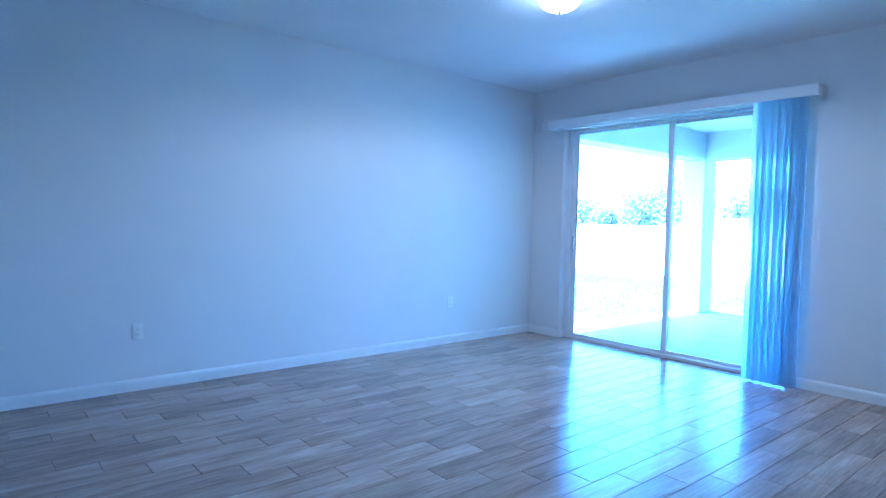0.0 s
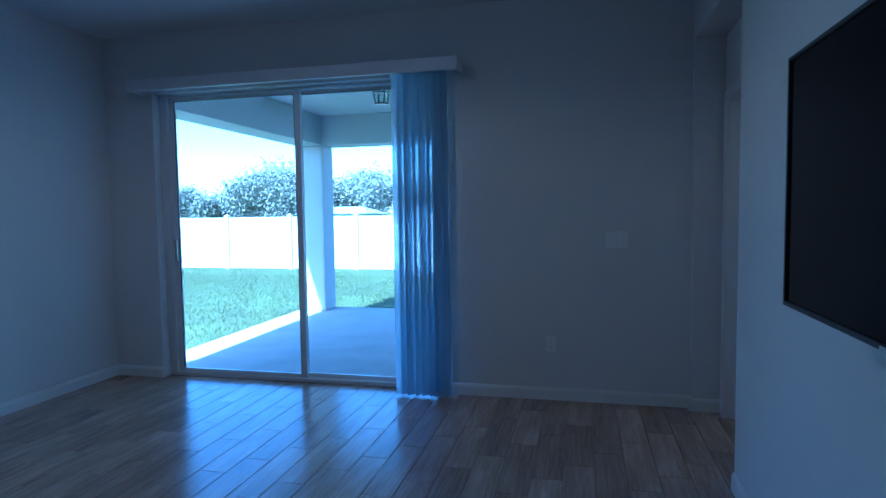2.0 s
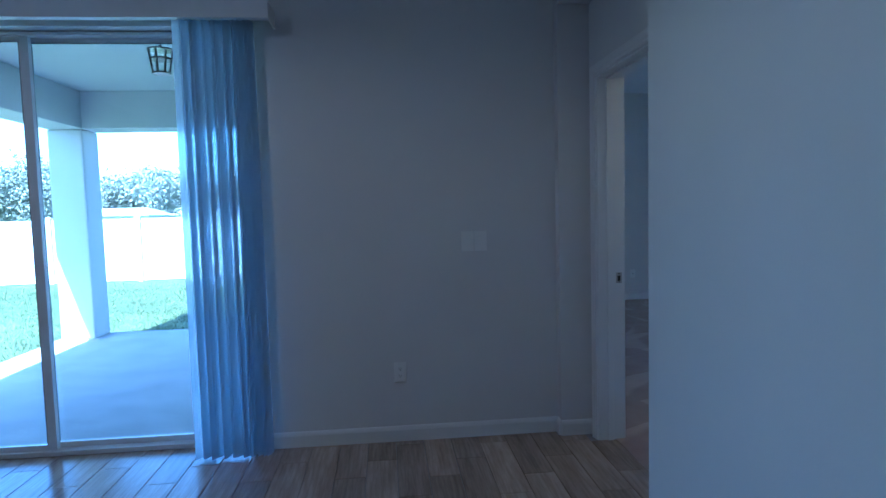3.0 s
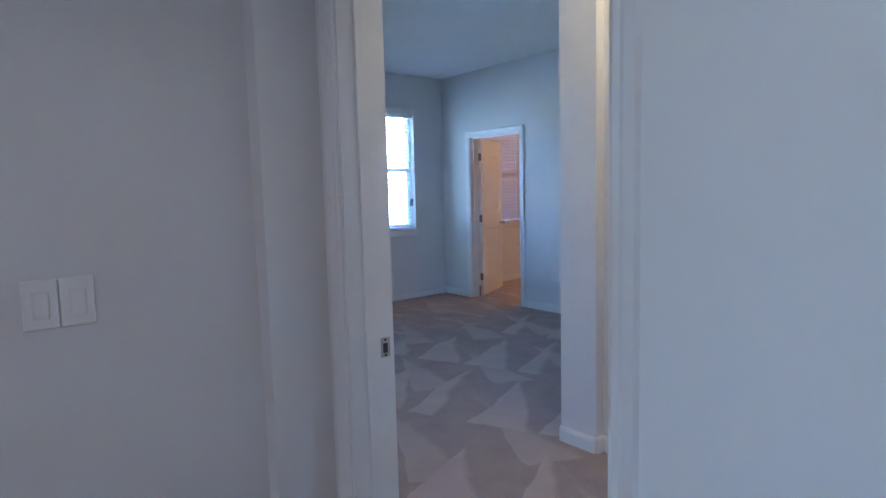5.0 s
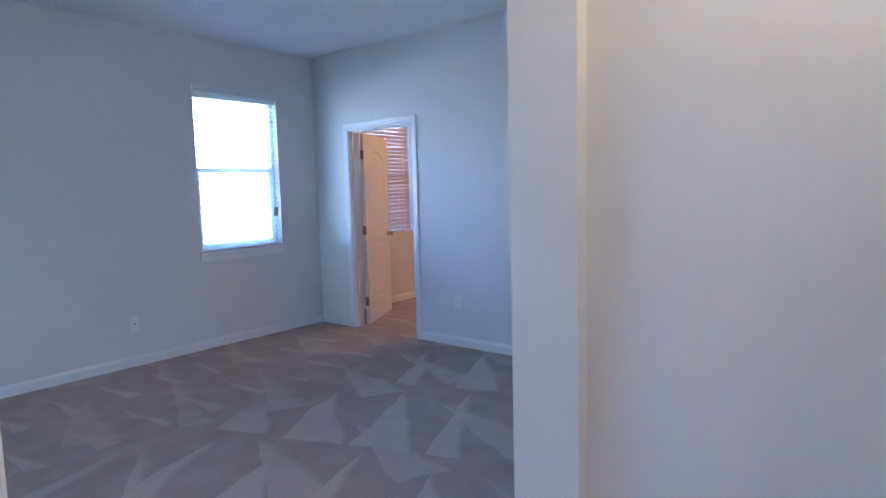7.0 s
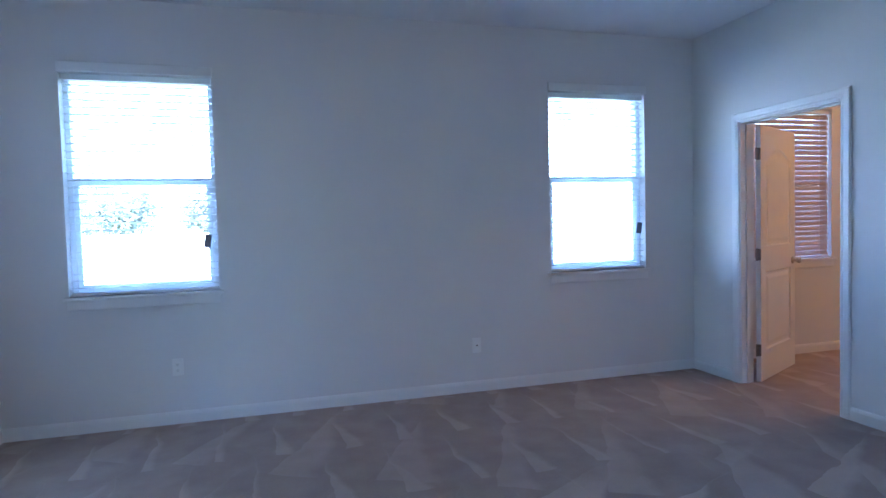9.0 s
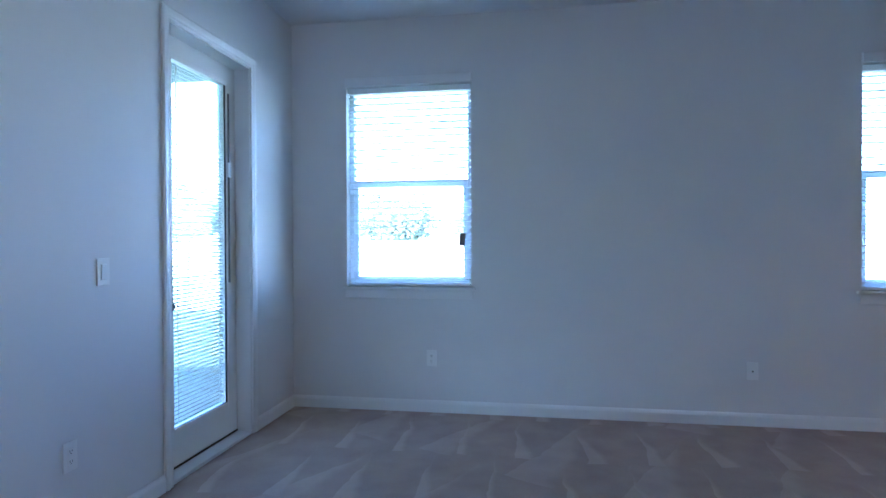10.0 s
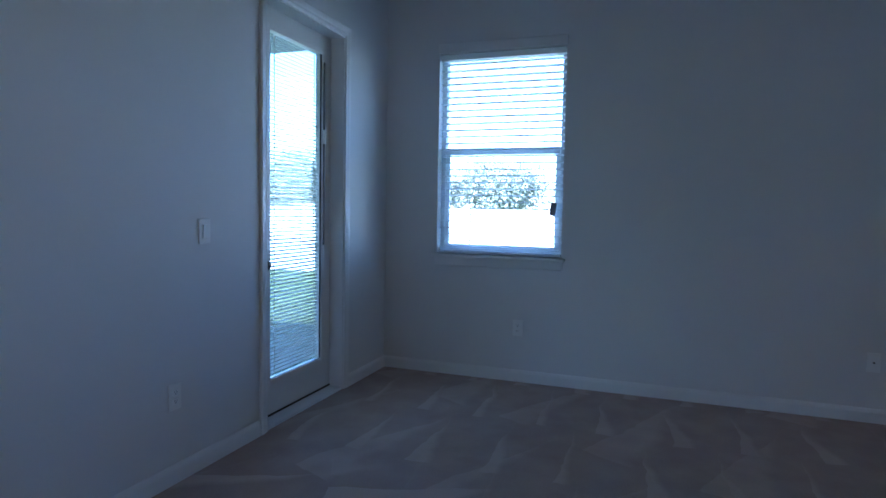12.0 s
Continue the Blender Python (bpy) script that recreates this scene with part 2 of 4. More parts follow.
    L.new(tuft.outputs["Fac"], bp.inputs["Height"])
    L.new(bp.outputs["Normal"], b.inputs["Normal"])
    return m


CARPET = carpet_material()


# ---- building helpers ----
def box(bm, x0, y0, z0, x1, y1, z1):
    m = Matrix.Translation(((x0 + x1) / 2, (y0 + y1) / 2, (z0 + z1) / 2)) @ Matrix.Diagonal((abs(x1 - x0), abs(y1 - y0), abs(z1 - z0), 1))
    return bmesh.ops.create_cube(bm, size=1, matrix=m)["verts"]


def rod(bm, x, y, z, r, length, axis="Z", r2=None, segments=20):
    turn = {"Z": Matrix.Identity(4), "X": Matrix.Rotation(radians(90), 4, "Y"), "Y": Matrix.Rotation(radians(-90), 4, "X")}[axis]
    return bmesh.ops.create_cone(bm, cap_ends=True, segments=segments, radius1=r, radius2=r if r2 is None else r2, depth=length,
                                 matrix=Matrix.Translation((x, y, z)) @ turn)["verts"]


def lathe(bm, profile, place, axis="Z", segments=28):
    """Turn (radius, height) pairs round an axis through place."""
    turn = {"Z": Matrix.Identity(4), "X": Matrix.Rotation(radians(90), 4, "Y"), "-X": Matrix.Rotation(radians(-90), 4, "Y"),
            "Y": Matrix.Rotation(radians(-90), 4, "X"), "-Y": Matrix.Rotation(radians(90), 4, "X")}[axis]
    m = Matrix.Translation(place) @ turn
    rings = []
    for r, h in profile:
        rings.append([bm.verts.new(m @ Vector((r * math.cos(2 * math.pi * i / segments), r * math.sin(2 * math.pi * i / segments), h))) for i in range(segments)])
    for a, b in zip(rings, rings[1:]):
        for i in range(segments):
            j = (i + 1) % segments
            bm.faces.new((a[i], a[j], b[j], b[i]))
    bm.faces.new(rings[0][::-1])
    bm.faces.new(rings[-1])


def soften(bm, width, segments=2):
    bmesh.ops.bevel(bm, geom=bm.edges[:], offset=width, segments=segments, affect="EDGES", profile=0.5)


def mesh_of(name, bm, mat, smooth=False):
    bmesh.ops.recalc_face_normals(bm, faces=bm.faces)
    me = bpy.data.meshes.new(name)
    bm.to_mesh(me)
    bm.free()
    me.materials.append(mat)
    if smooth:
        for p in me.polygons:
            p.use_smooth = True
    return me


def part(name, bm, mat, parent=None, label="", smooth=False):
    ob = new(name, mesh_of(name, bm, mat, smooth))
    if parent is not None:
        ob.parent = parent
    if label:
        ob["label"] = label
    return ob


def thing(name, place, label, category, group="", kind=""):
    ob = new(name)
    ob.location = place
    return tagged(ob, label, category, group, kind)


def boxes(name, items, mat, label, category, parent=None, bevel=0.0):
    bm = bmesh.new()
    for it in items:
        box(bm, *it)
    if bevel:
        soften(bm, bevel, 2)
    ob = part(name, bm, mat, parent)
    if parent is None:
        tagged(ob, label, category, kind="structure")
    return ob


def one(name, b, mat, parent, bevel=0.0, label=""):
    bm = bmesh.new()
    box(bm, *b)
    if bevel:
        soften(bm, bevel)
    return part(name, bm, mat, parent, label)


TOP = 2.83
# ---- structure: walls ----
boxes("wall_west", [(-4.0, -12.6, -0.1, -3.8, -4.5, TOP)], WALL, "plain pale painted drywall of the great room", "wall")
boxes("wall_north", [(-4.0, -4.5, -0.1, -3.35, -4.3, TOP), (-3.35, -4.5, 2.355, -0.92, -4.3, TOP), (-0.92, -4.5, -0.1, 1.135, -4.3, TOP)],
      WALL, "pale painted drywall with the patio slider opening", "wall")
boxes("wall_stub", [(0.80, -4.57, -0.1, 0.985, -4.5, 2.46)], WALL, "narrow drywall return beside the bedroom door", "wall")
boxes("wall_header", [(0.80, -5.73, 2.46, 0.985, -4.5, TOP)], WALL, "drywall header over the bedroom entry recess", "wall")
boxes("wall_television", [(0.80, -8.8, -0.1, 0.985, -5.73, TOP)], WALL, "pale painted drywall that carries the television", "wall")
boxes("wall_entry", [(0.985, -4.665, -0.1, 1.135, -4.5, TOP), (0.985, -5.571, 2.05, 1.135, -4.665, TOP), (0.985, -5.85, -0.1, 1.135, -5.571, TOP)],
      WALL, "pale drywall round the bedroom doorway", "wall")
boxes("wall_vestibule_south", [(1.135, -5.95, -0.1, 2.8, -5.85, TOP)], WALL, "plain drywall behind the open bedroom door", "wall")
boxes("wall_vestibule_east", [(2.68, -5.85, -0.1, 2.8, -4.33, TOP)], WALL, "pale drywall in warm lamp light", "wall")
boxes("wall_bedroom_south", [(2.62, -4.33, -0.1, 5.305, -4.10, TOP)], WALL, "pale drywall with its end facing the entry", "wall")
boxes("wall_bedroom_west", [(-0.2, -4.3, -0.1, 0, -1.484, TOP), (-0.2, -1.484, 2.335, 0, -0.641, TOP), (-0.2, -0.641, -0.1, 0, 0.2, TOP)],
      WALL, "pale drywall with the glazed patio door", "wall")
W1, W2, SILL, HEAD = (0.42, 1.335), (3.84, 4.715), 0.90, 2.345
boxes("wall_bedroom_north", [(0, 0, -0.1, W1[0], 0.2, TOP), (W1[0], 0, -0.1, W1[1], 0.2, SILL), (W1[0], 0, HEAD, W1[1], 0.2, TOP),
                             (W1[1], 0, -0.1, W2[0], 0.2, TOP), (W2[0], 0, -0.1, W2[1], 0.2, SILL), (W2[0], 0, HEAD, W2[1], 0.2, TOP),
                             (W2[1], 0, -0.1, 5.305, 0.2, TOP)], WALL, "pale drywall with two single-hung windows", "wall")
boxes("wall_bedroom_east", [(5.19, -4.10, -0.1, 5.305, -1.40, TOP), (5.19, -1.40, 2.045, 5.305, -0.525, TOP), (5.19, -0.525, -0.1, 5.305, 0, TOP)],
      WALL, "pale drywall with the bathroom doorway", "wall")
B = (5.93, 6.83)
boxes("wall_bath_north", [(5.305, 0.1, -0.1, B[0], 0.3, TOP), (B[0], 0.1, -0.1, B[1], 0.3, SILL), (B[0], 0.1, 2.30, B[1], 0.3, TOP), (B[1], 0.1, -0.1, 8.2, 0.3, TOP),
                          (5.305, 0, -0.1, 5.42, 0.1, TOP)], WALL, "painted bathroom wall with a small window", "wall")
boxes("wall_bath_east", [(8.2, -3.1, -0.1, 8.3, 0.3, TOP)], WALL, "painted bathroom wall", "wall")
boxes("wall_bath_south", [(5.305, -3.1, -0.1, 8.2, -3.0, TOP)], WALL, "painted bathroom wall", "wall")
boxes("wall_rear", [(-4.0, -12.7, -0.1, 4.6, -12.6, TOP)], WALL, "plain drywall behind the walker", "wall")
boxes("wall_kitchen_east", [(4.5, -12.6, -0.1, 4.6, -8.8, TOP)], WALL, "plain drywall of the open kitchen side", "wall")
boxes("wall_kitchen_north", [(0.985, -8.8, -0.1, 4.5, -8.7, TOP)], WALL, "plain drywall of the open kitchen side", "wall")
# ---- ceilings and floors ----
boxes("ceiling", [(-4.0, -12.7, TOP, 4.6, -4.3, TOP + 0.12)], CEIL, "pale flat textured ceiling of the great room", "ceiling")
boxes("ceiling_bedroom", [(-0.2, -4.296, TOP, 5.305, 0.2, TOP + 0.12)], CEIL, "pale flat textured bedroom ceiling", "ceiling")
boxes("ceiling_bath", [(5.309, -3.1, TOP, 8.3, 0.3, TOP + 0.12)], CEIL, "pale flat bathroom ceiling", "ceiling")
boxes("roof", [(-4.6, -13.2, 3.0, 8.8, 0.75, 3.2), (-4.6, 0.32, 2.80, 8.8, 0.75, 3.0)], STUCCO, "house roof slab and soffit", "roof")
boxes("floor_carpet", [(1.085, -5.85, -0.1, 5.3, -4.3, 0.004), (0, -4.3, -0.1, 5.3, 0, 0.004), (5.3, -3.0, -0.1, 8.2, 0.1, 0.004)], CARPET,
      "beige cut-pile carpet with vacuum tracks", "carpet")
floor = boxes("floor", [(-3.8, -12.6, -0.1, 1.085, -4.3, -0.006), (1.085, -12.6, -0.1, 4.5, -8.8, -0.006)], GROUT,
              "grey-brown wood-look porcelain plank floor", "floor")


# ---- trim ----
def skirting(x0, y0, x1, y1):
    """Baseboard along a wall face; the room lies to the left of the way from the first end to the second."""
    d = Vector((x1 - x0, y1 - y0, 0))
    n = Vector((-d.y, d.x, 0)).normalized()
    bm = bmesh.new()
    prof = [(0, 0), (0.014, 0), (0.014, 0.066), (0.010, 0.078), (0.005, 0.086), (0, 0.088)]
    ends = []
    for e in (Vector((x0, y0, 0)), Vector((x1, y1, 0))):
        ends.append([bm.verts.new(e + n * a + Vector((0, 0, h))) for a, h in prof])
    k = len(prof)
    for i in range(k):
        bm.faces.new((ends[0][i], ends[0][(i + 1) % k], ends[1][(i + 1) % k], ends[1][i]))
    bm.faces.new(ends[0])
    bm.faces.new(ends[1][::-1])
    tagged(part("baseboard", bm, TRIM), "white painted baseboard along the wall", "baseboard", "baseboards", "structure")


for run in ((-3.8, -4.5, -3.8, -12.6), (-3.35, -4.5, -3.8, -4.5), (0.80, -4.5, -0.92, -4.5), (0.80, -4.57, 0.80, -4.5), (0.985, -4.57, 0.80, -4.57),
            (0.80, -8.8, 0.80, -5.73), (0.80, -5.73, 0.985, -5.73), (4.5, -8.8, 0.985, -8.8), (0, -1.545, 0, -4.3), (0, 0, 0, -0.58), (5.19, 0, 0, 0),
            (5.19, -0.464, 5.19, 0), (5.19, -4.10, 5.19, -1.462), (2.62, -4.10, 5.19, -4.10), (2.62, -4.33, 2.62, -4.10), (2.68, -4.33, 2.62, -4.33),
            (2.68, -5.85, 2.68, -4.33), (0, -4.3, 1.135, -4.3), (1.135, -4.3, 1.135, -4.60), (8.2, 0.1, 5.42, 0.1), (8.2, -3.0, 8.2, 0.1), (-3.35, -4.42, -3.35, -4.5)):
    skirting(*run)


def casing(name, face, out, y0, y1, z1, width, parent):
    """Moulded door casing on a wall in a plane of constant x; out: +1 or -1, the side it stands proud on."""
    prof = [(0, 0), (0, 0.009), (0.008, 0.013), (0.020, 0.011), (0.030, 0.015), (width - 0.008, 0.018), (width, 0.012), (width, 0)]
    for y, sgn, what in ((y0, -1, "casing_leg"), (y1, 1, "casing_leg")):
        bm = bmesh.new()
        lo = [bm.verts.new((face + out * d, y + sgn * w, 0)) for w, d in prof]
        hi = [bm.verts.new((face + out * d, y + sgn * w, z1 + w)) for w, d in prof]
        k = len(prof)
        for i in range(k):
            bm.faces.new((lo[i], lo[(i + 1) % k], hi[(i + 1) % k], hi[i]))
        bm.faces.new(lo)
        bm.faces.new(hi[::-1])
        part(what, bm, TRIM, parent)
    bm = bmesh.new()
    a = [bm.verts.new((face + out * d, y0 - w, z1 + w)) for w, d in prof]
    c = [bm.verts.new((face + out * d, y1 + w, z1 + w)) for w, d in prof]
    k = len(prof)
    for i in range(k):
        bm.faces.new((a[i], a[(i + 1) % k], c[(i + 1) % k], c[i]))
    bm.faces.new(a)
    bm.faces.new(c[::-1])
    part("casing_head", bm, TRIM, parent)


def jambs(x0, x1, y0, y1, z1, stop_x, parent):
    """Lining of an opening, 18 mm thick, with a stop."""
    t = 0.018
    one("jamb", (x0, y0, 0, x1, y0 + t, z1), TRIM, parent)
    one("jamb", (x0, y1 - t, 0, x1, y1, z1), TRIM, parent)
    one("head_jamb", (x0, y0 + t, z1 - t, x1, y1 - t, z1), TRIM, parent)
    s = 0.011
    one("stop", (stop_x, y0 + t, 0, stop_x + 0.032, y0 + t + s, z1 - t), TRIM, parent, 0.002)
    one("stop", (stop_x, y1 - t - s, 0, stop_x + 0.032, y1 - t, z1 - t), TRIM, parent, 0.002)
    one("head_stop", (stop_x, y0 + t + s, z1 - t - s, stop_x + 0.032, y1 - t - s, z1 - t), TRIM, parent, 0.002)


def knob(bm, place, axis):
    lathe(bm, [(0.0325, 0), (0.0325, 0.004), (0.028, 0.009), (0.013, 0.012), (0.012, 0.028), (0.020, 0.034), (0.0265, 0.043), (0.0275, 0.052), (0.024, 0.062), (0.014, 0.067), (0.001, 0.068)], place, axis)


def panel_leaf(width, height, thick=0.035):
    """Two-panel moulded leaf with an arched upper panel; local x from the hinge, y thickness, z up."""
    bm = bmesh.new()
    box(bm, 0, -thick / 2 + 0.013, 0, width, thick / 2 - 0.013, height)
    st, n = 0.11, 14

    def arch(z0, z1, rise, inset):
        pts = [(st + inset, z0 + inset), (width - st - inset, z0 + inset)]
        for i in range(n + 1):
            f = i / n
            x = width - st - inset - f * (width - 2 * st - 2 * inset)
            pts.append((x, z1 - inset + rise * math.sin(math.pi * f)))
        return pts

    for side in (1, -1):
        y1 = side * thick / 2
        for z0, z1, rise in ((0.24, 0.86, 0.0), (1.06, height - 0.26, 0.09)):
            loops = []
            for inset, y in ((0.0, y1), (0.010, y1 - side * 0.012), (0.030, y1 - side * 0.012), (0.058, y1 - side * 0.002)):
                loops.append([bm.verts.new((x, y, z)) for x, z in arch(z0, z1, rise if rise else 0.0001, inset)])
            for a, c in zip(loops, loops[1:]):
                k = len(a)
                for i in range(k):
                    bm.faces.new((a[i], a[(i + 1) % k], c[(i + 1) % k], c[i]))
            bm.faces.new(loops[-1])
        # stiles and rails round the panels
        top = arch(1.06, height - 0.26, 0.09, 0.0)
        for x0, x1, z0, z1 in ((0, st, 0, height), (width - st, width, 0, height), (st, width - st, 0, 0.24), (st, width - st, 0.86, 1.06)):
            box(bm, x0, y1 - side * 0.0132, z0, x1, y1, z1)
        crown = [bm.verts.new((x, y1, z)) for x, z in top[2:]]
        roof_line = [bm.verts.new((x, y1, height)) for x, z in top[2:]]
        for i in range(len(crown) - 1):
            bm.faces.new((crown[i], crown[i + 1], roof_line[i + 1], roof_line[i]))
    return bm


# bedroom doorway: lining, casing and strike
entry = thing("door_frame", (0, 0, 0), "white painted door frame with moulded casing and strike plate", "door frame", kind="structure")
entry.name = "door_frame_1"
jambs(0.985, 1.135, -5.571, -4.665, 2.05, 1.036, entry)
casing("c", 0.985, -1, -5.561, -4.673, 2.042, 0.060, entry)
casing("c", 1.135, 1, -5.561, -4.673, 2.042, 0.060, entry)
one("strike_plate", (1.090, -4.6855, 0.898, 1.122, -4.683, 0.958), NICKEL, entry, 0.0008, "satin nickel strike plate with two screws")
one("strike_hole", (1.097, -4.6862, 0.911, 1.113, -4.6842, 0.941), SLOT, entry)
for z in (0.905, 0.951):
    bm = bmesh.new()
    rod(bm, 1.105, -4.6862, z, 0.0038, 0.002, "Y", segments=10)
    part("screw", bm, DARKMETAL, entry)

leaf = thing("door", (1.138, -5.5275, 0.012), "white moulded bedroom door standing wide open", "door", kind="structure")
leaf.name = "door_1"
leaf.rotation_euler = (0, 0, radians(6))
d = part("door_leaf", panel_leaf(0.86, 2.015), DOORP, leaf)
d.location = (0.0, 0.0, 0)
bm = bmesh.new()
knob(bm, (0.805, 0.0175, 0.915), "Y")
part("knob", bm, NICKEL, leaf, "round satin nickel knob", True)
bm = bmesh.new()
knob(bm, (0.805, -0.0175, 0.915), "-Y")
part("knob", bm, NICKEL, leaf, "round satin nickel knob", True)
for z in (0.25, 1.02, 1.80):
    one("hinge_leaf", (-0.0022, -0.017, z - 0.045, 0.001, 0.012, z + 0.045), HINGE, leaf, 0.0006, "grey steel hinge leaf")
    bm = bmesh.new()
    rod(bm, 0.004, -0.0235, z, 0.006, 0.094, segments=12)
    part("hinge_knuckle", bm, HINGE, leaf)
    for dz in (-0.03, 0.0, 0.03):
        bm = bmesh.new()
        rod(bm, -0.0022, -0.006 if dz else 0.004, z + dz, 0.0035, 0.002, "X", segments=10)
        part("screw", bm, DARKMETAL, leaf)

# bathroom doorway
bath = thing("door_frame", (0, 0, 0), "white painted bathroom door frame with casing", "door frame", kind="structure")
bath.name = "door_frame_2"
jambs(5.19, 5.305, -1.40, -0.525, 2.045, 5.236, bath)
casing("c", 5.19, -1, -1.392, -0.533, 2.037, 0.068, bath)
bleaf = thing("door", (5.312, -0.560, 0.012), "cream two-panel arched bathroom door standing open", "door", kind="structure")
bleaf.name = "door_2"
bleaf.rotation_euler = (0, 0, radians(27))
d = part("door_leaf", panel_leaf(0.80, 2.005), DOORP, bleaf)
d.location = (0.01, -0.0175, 0)
for side, y in (("-Y", -0.035), ("Y", 0.0)):
    bm = bmesh.new()
    knob(bm, (0.745, y, 0.915), side)
    part("knob", bm, NICKEL, bleaf, "round satin nickel knob", True)
for z in (0.25, 1.00, 1.78):
    bm = bmesh.new()
    rod(bm, -0.004, -0.012, z, 0.008, 0.095, segments=12)
    box(bm, -0.03, -0.014, z - 0.045, 0.0, -0.010, z + 0.045)
    box(bm, 0.0, -0.036, z - 0.045, 0.012, -0.012, z + 0.045)
    part("hinge", bm, HINGE, bleaf, "grey steel butt hinge")

# glazed patio door of the bedroom
gf = thing("door_frame", (0, 0, 0), "white painted frame of the patio door", "door frame", kind="structure")
gf.name = "door_frame_3"
one("jamb", (-0.19, -1.484, 0, 0.0, -1.470, 2.335), TRIM, gf)
one("jamb", (-0.19, -0.655, 0, 0.0, -0.641, 2.335), TRIM, gf)
one("head_jamb", (-0.19, -1.470, 2.319, 0.0, -0.655, 2.335), TRIM, gf)
casing("c", 0.0, 1, -1.478, -0.647, 2.329, 0.060, gf)
one("threshold", (-0.2, -1.470, 0.0, 0.0, -0.655, 0.022), ALU, gf, 0.004)
gd = thing("door", (-0.12, -1.0625, 0.026), "white patio door with a full glass lite and enclosed blinds", "door", kind="structure")
gd.name = "door_3"
GY0, GY1, GZ0, GZ1, HW, HT = -0.262, 0.292, 0.205, 2.165, 0.404, 2.288
bm = bmesh.new()
for b in ((-0.022, -HW, 0, 0.022, GY0, HT), (-0.022, GY1, 0, 0.022, HW, HT), (-0.022, GY0, 0, 0.022, GY1, GZ0), (-0.022, GY0, GZ1, 0.022, GY1, HT)):
    box(bm, *b)
part("door_leaf", bm, DOORP, gd)
for b in ((0.022, GY0 - 0.03, GZ0 - 0.03, 0.032, GY0 + 0.004, GZ1 + 0.03), (0.022, GY1 - 0.004, GZ0 - 0.03, 0.032, GY1 + 0.03, GZ1 + 0.03),
          (0.022, GY0 + 0.004, GZ0 - 0.03, 0.032, GY1 - 0.004, GZ0 + 0.004), (0.022, GY0 + 0.004, GZ1 - 0.004, 0.032, GY1 - 0.004, GZ1 + 0.03)):
    one("lite_frame", b, DOORP, gd, 0.004)
for x, film in ((-0.0165, COATED), (0.0125, GLASS)):
    pane = one("pane", (x - 0.002, GY0, GZ0, x + 0.002, GY1, GZ1), film, gd)
    pane.visible_shadow = False
one("door_sweep", (0.022, -HW, -0.003, 0.030, HW, 0.007), GASKET, gd, 0.001, "dark rubber sweep")
one("gasket", (0.0165, GY1 - 0.012, GZ0, 0.0215, GY1, GZ1), GASKET, gd)
one("gasket", (0.0165, GY0, GZ0, 0.0215, GY1 - 0.012, GZ0 + 0.006), GASKET, gd)
one("slide_track", (0.032, GY1 + 0.004, 0.95, 0.038, GY1 + 0.018, GZ1 - 0.05), DARKMETAL, gd, 0.001)
one("slide_handle", (0.034, GY1 - 0.004, 1.60, 0.050, GY1 + 0.028, 1.69), PLATE, gd, 0.004)
bm = bmesh.new()
knob(bm, (0.022, -0.345, 0.87), "X")
part("knob", bm, DARKMETAL, gd, "dark round knob", True)
bm = bmesh.new()
lathe(bm, [(0.03, 0), (0.03, 0.008), (0.02, 0.02), (0.001, 0.021)], (0.022, -0.345, 1.02), "X")
part("deadbolt", bm, DARKMETAL, gd, "", True)
slim = bmesh.new()
vs = box(slim, -0.0095, GY0 + 0.012, -0.0008, 0.0095, GY1 - 0.014, 0.0008)
slim_mesh = mesh_of("thin_slat", slim, VINYL)
count = 88
for i in range(count):
    z = GZ0 + 0.03 + i * (GZ1 - GZ0 - 0.05) / (count - 1)
    ob = new("thin_slat", slim_mesh)
    ob.parent = gd
    ob.location = (0, 0, z)
    ob.rotation_euler = (0, radians(24), 0)
for y in (GY0 + 0.07, GY1 - 0.07):
    one("ladder_cord", (0.0098, y - 0.004, GZ0 + 0.02, 0.0104, y + 0.004, GZ1 - 0.01), CORD, gd)


